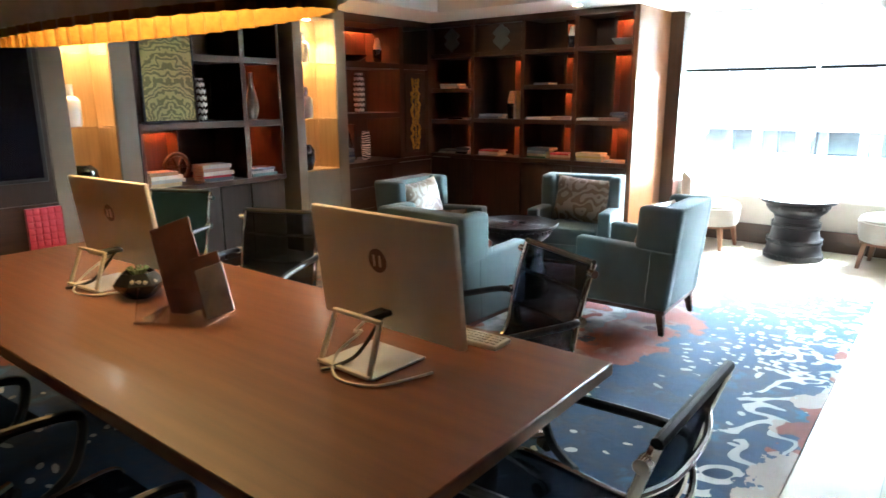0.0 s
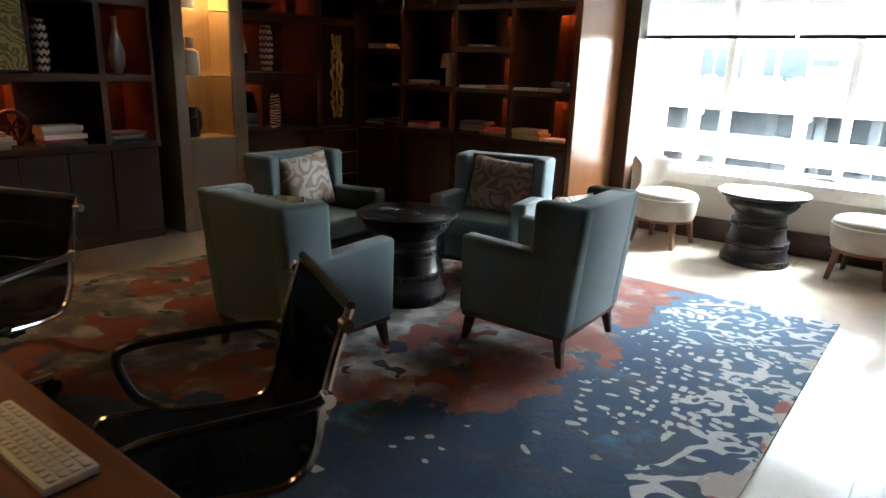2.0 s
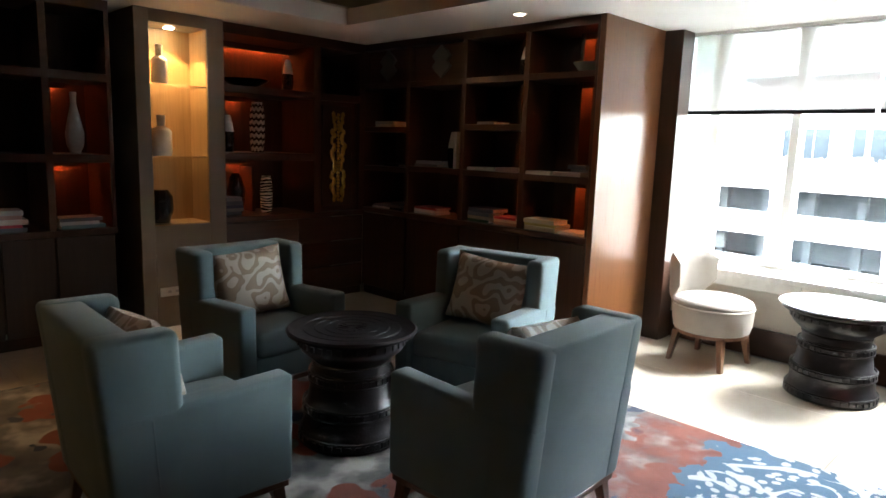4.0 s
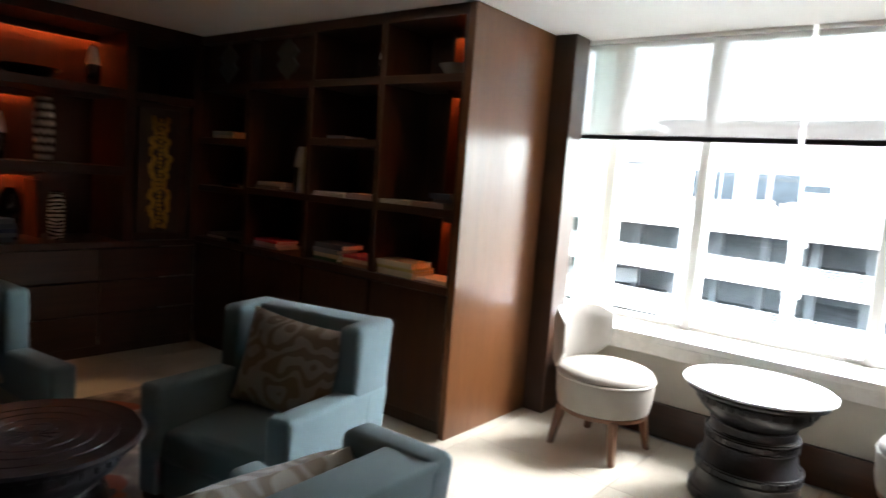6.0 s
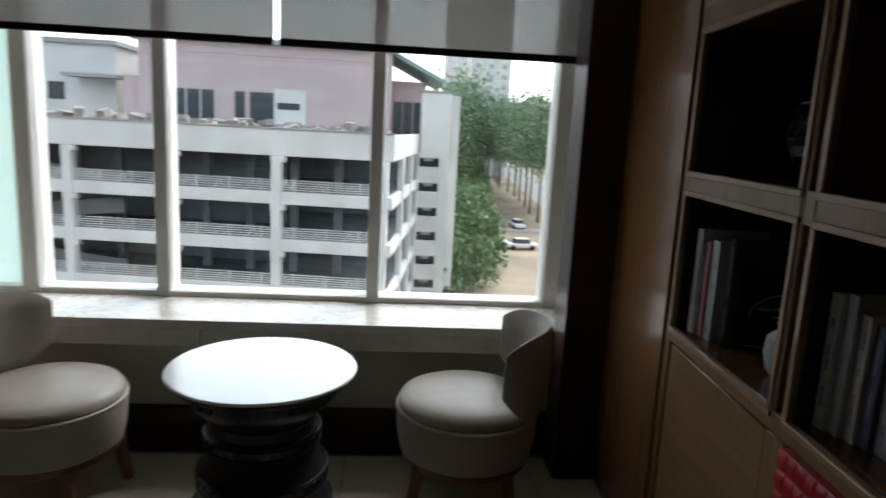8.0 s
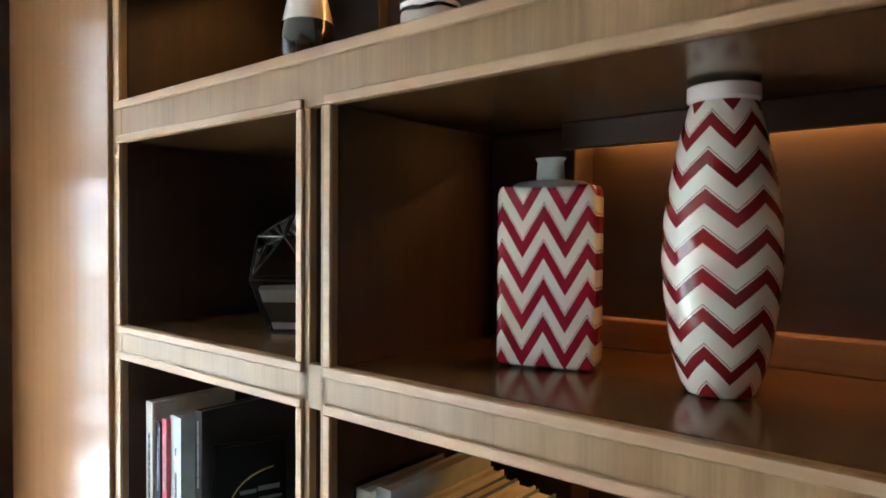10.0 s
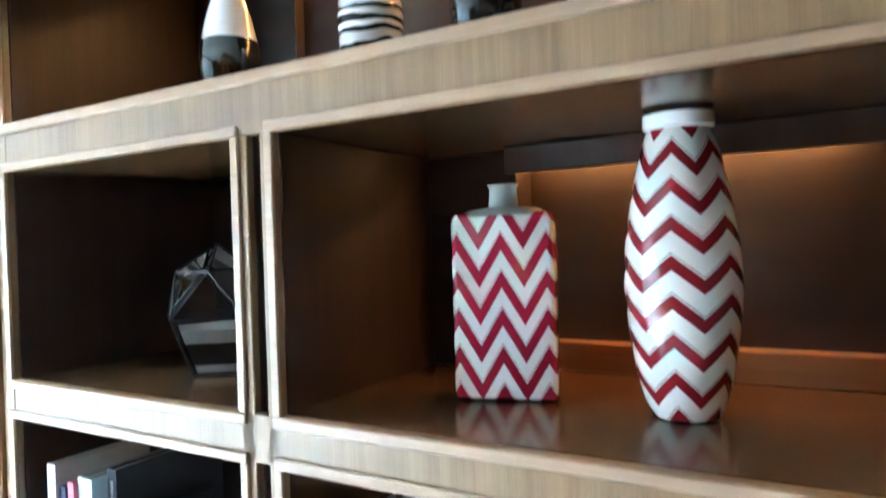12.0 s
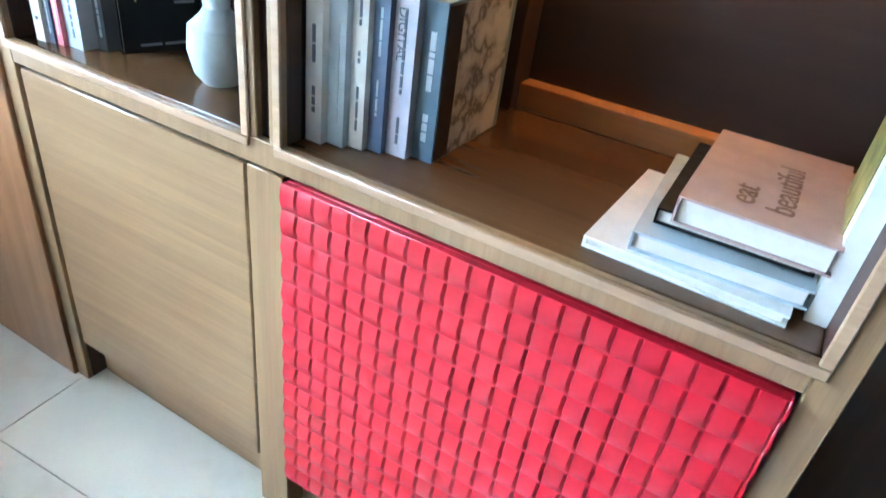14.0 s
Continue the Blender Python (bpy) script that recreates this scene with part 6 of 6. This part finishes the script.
for k in range(6):
    boxpart("window", (-14 + k * 3.4, -12.6 + k * 3.4, -0.06, 0.02, 2.4, 3.9), dark_glass, shed)


def tower_block(x, y, w, d, h, label):
    t = thing("apartment_tower", pose(x, y, GROUND), label, "building")
    boxpart("wall", (-w / 2, w / 2, 0, d, 0, h), facade_white, t)
    boxpart("roof", (-w / 3, w / 3, 1, d - 1, h, h + 4), facade_white, t)
    nx, nz = max(3, int(w / 4.5)), int(h / 3.4)
    bm = bmesh.new()
    box(bm, -0.8, 0.8, -0.12, 0.0, 0, 1.5)
    me = mesh_of("window", bm, haze_paled_glass, False)
    for i in range(nx):
        for j in range(max(0, nz - 12), nz):
            o = new("window", me)
            o.parent = t
            o.location = (-w / 2 + (i + 0.5) * w / nx, 0, 2 + j * 3.4)


tower_block(33.7, 290, 27, 20, 88, "tall pale apartment tower in the haze")
tower_block(30.8, 230, 13.5, 14, 44, "white apartment block beyond the trees")


def tree(m, h, spread, seed, mat_l, name="tree", label="tall roadside tree with a loose green crown"):
    r = random.Random(seed)
    t = thing(name, m, label, "tree", "trees along the road")
    bm = bmesh.new()
    lathe(bm, [(0.24, 0), (0.18, h * 0.3), (0.1, h * 0.6), (0.04, h * 0.85)], 8)
    limbs = []
    for k in range(9):
        a, z = k * 2.4, h * (0.5 + 0.05 * k)
        e = Vector((math.cos(a), math.sin(a), 0.7)) * spread * r.uniform(0.5, 0.8)
        tube(bm, [(0, 0, z), Vector((0, 0, z)) + e * 0.5 + Vector((0, 0, 0.2)), Vector((0, 0, z)) + e], 0.06, 5)
        limbs.append(Vector((0, 0, z)) + e)
    part("trunk", bm, bark, t)
    vs, fs = [], []
    for k in range(5200):
        c = limbs[r.randrange(9)] * r.uniform(0.75, 1.1) + Vector((r.gauss(0, 1), r.gauss(0, 1), r.gauss(0, 0.7))) * spread * 0.34
        q = Euler((r.uniform(0, 6), r.uniform(0, 6), r.uniform(0, 6))).to_matrix()
        s = r.uniform(0.14, 0.34)
        b = len(vs)
        vs += [c + q @ Vector(p) * s for p in ((-1, -0.5, 0), (0.2, -0.7, 0.15), (1.1, 0, 0), (0.1, 0.7, 0.15), (-0.9, 0.4, 0))]
        fs.append(tuple(range(b, b + 5)))
    me = bpy.data.meshes.new("crown")
    me.from_pydata(vs, [], fs)
    me.materials.append(mat_l)
    o = new("crown", me)
    o.parent = t
    return t


t1 = tree(pose(24.6, 116, GROUND), 19.5, 4.8, 1, leaf_hazed)
t2 = tree(pose(25.6, 128, GROUND), 20.5, 5.2, 2, leaf_hazed)
rr = random.Random(5)
for k in range(24):
    y = 140 + k * 11
    x = 26.6 + (y - 135) * 0.055 + rr.uniform(-0.8, 0.8)
    copy_thing((t1, t2)[k % 2], pose(x, y, GROUND, 0, 0, k * 67))
    if k % 2:
        copy_thing((t2, t1)[k % 2], pose(x + 15 + rr.uniform(-3, 3), y - 8, GROUND, 0, 0, k * 41))
for k, (x, y, s) in enumerate(((9.5, 134, 1.08), (12.8, 142, 1.16), (16.0, 152, 1.02), (19.5, 160, 0.98), (22.5, 174, 1.0), (26, 192, 1.05), (6.2, 140, 0.9))):
    copy_thing((t1, t2)[k % 2], pose(x, y, GROUND, 0, 0, k * 53) @ Matrix.Scale(s, 4))
rr = random.Random(21)


def shrub(m, seed):
    r = random.Random(seed)
    t = thing("shrub", m, "dense bright green shrub by the garage", "shrub", "shrubs by the garage")
    bm = bmesh.new()
    for k in range(5):
        tube(bm, [(0, 0, 0), (r.uniform(-1, 1), r.uniform(-1, 1), 1.6)], 0.05, 5)
    part("stems", bm, bark, t)
    vs, fs = [], []
    for k in range(1500):
        a, u = r.uniform(0, 6.28), r.random()
        rad = 1.5 * math.sqrt(r.random()) * (1 - 0.3 * u)
        c = Vector((rad * math.cos(a), rad * math.sin(a), 0.3 + 2.6 * u * (1 - 0.3 * (rad / 1.5) ** 2))) + Vector((r.gauss(0, 0.15), r.gauss(0, 0.15), r.gauss(0, 0.2)))
        q = Euler((r.uniform(0, 6), r.uniform(0, 6), r.uniform(0, 6))).to_matrix()
        s = r.uniform(0.07, 0.16)
        b = len(vs)
        vs += [c + q @ Vector(p) * s for p in ((-1, -0.5, 0), (0.2, -0.7, 0.15), (1.1, 0, 0), (0.1, 0.7, 0.15))]
        fs.append(tuple(range(b, b + 4)))
    me = bpy.data.meshes.new("leaves")
    me.from_pydata(vs, [], fs)
    me.materials.append(leaf_b)
    o = new("leaves", me)
    o.parent = t
    return t


sh = shrub(pose(5.6, 66, GROUND) @ Matrix.Scale(1.5, 4), 5)
rr = random.Random(9)
for k in range(30):
    f = (k // 2) / 14.0
    side = -1 if k % 2 else 1
    copy_thing(sh, pose(6.0 + 18 * f + side * rr.uniform(0.8, 2.2), 68 + 150 * f + rr.uniform(-3, 3), GROUND, 0, 0, k * 50) @ Matrix.Scale(rr.uniform(1.1, 1.7), 4))
bm = bmesh.new()
box(bm, -6, 6, -120, 170, -0.5, 0.02)
pale_road = plain("pale_road", (0.3, 0.29, 0.28), 0.9, vary=0.15, scale=0.5)
solid("road", bm, pale_road, "pale road beyond the row of trees", "", pose(40, 180, GROUND, 0, 0, -4.5), kind="structure")
bm = bmesh.new()
box(bm, 0, 24, -1.6, 1.6, -0.5, 0.024)
solid("pavement", bm, facade_grey, "pale cross path between shrubs and trees", "", pose(11.5, 106, GROUND, 0, 0, 3), kind="structure")


def car(m):
    c2 = thing("car", m, "white car parked at the kerb", "car", "parked cars")
    bm = bmesh.new()
    box(bm, -0.85, 0.85, -2.1, 2.1, 0.3, 0.85, 0.15, 3)
    part("body", bm, white_plastic, c2)
    bm = bmesh.new()
    vs = box(bm, -0.75, 0.75, -1.2, 1.3, 0.8, 1.42, 0.14, 3)
    for v in vs:
        k = (v.co.z - 0.8) / 0.6
        v.co.y *= 1 - 0.28 * k
        v.co.x *= 1 - 0.14 * k
    part("cabin", bm, dark_glass, c2)
    bm = bmesh.new()
    box(bm, -0.6, 0.6, -0.8, 0.85, 1.4, 1.45, 0.02, 1)
    part("roof", bm, white_plastic, c2)
    for sx in (-0.8, 0.8):
        for sy in (-1.3, 1.3):
            bm = bmesh.new()
            bmesh.ops.create_cone(bm, cap_ends=True, segments=18, radius1=0.32, radius2=0.32, depth=0.2, matrix=pose(sx, sy, 0.32, 0, 90, 0))
            part("wheel", bm, rubber, c2)
    return c2


cr = car(pose(13.0, 90.5, GROUND, 0, 0, 80))
for x, y, turn in ((16.6, 89.0, 95), (19.6, 108.5, 5), (41, 150, -4.5), (39, 128, 175.5)):
    copy_thing(cr, pose(x, y, GROUND + (0.02 if x > 30 else 0), 0, 0, turn))

# ---- floor tiles ----
TILE = 0.8
bm = bmesh.new()
box(bm, 0.001, TILE - 0.001, 0.001, TILE - 0.001, -0.012, 0.0, 0.0008, 1)
tile_mesh = mesh_of("tile", bm, floor_marble)
floor_ob = bpy.data.objects["floor"]
for i in range(8):
    for j in range(11):
        t = new("tile", tile_mesh)
        t.parent = floor_ob
        t.location = (-5.5 + i * TILE, -1.33 + j * TILE, 0)
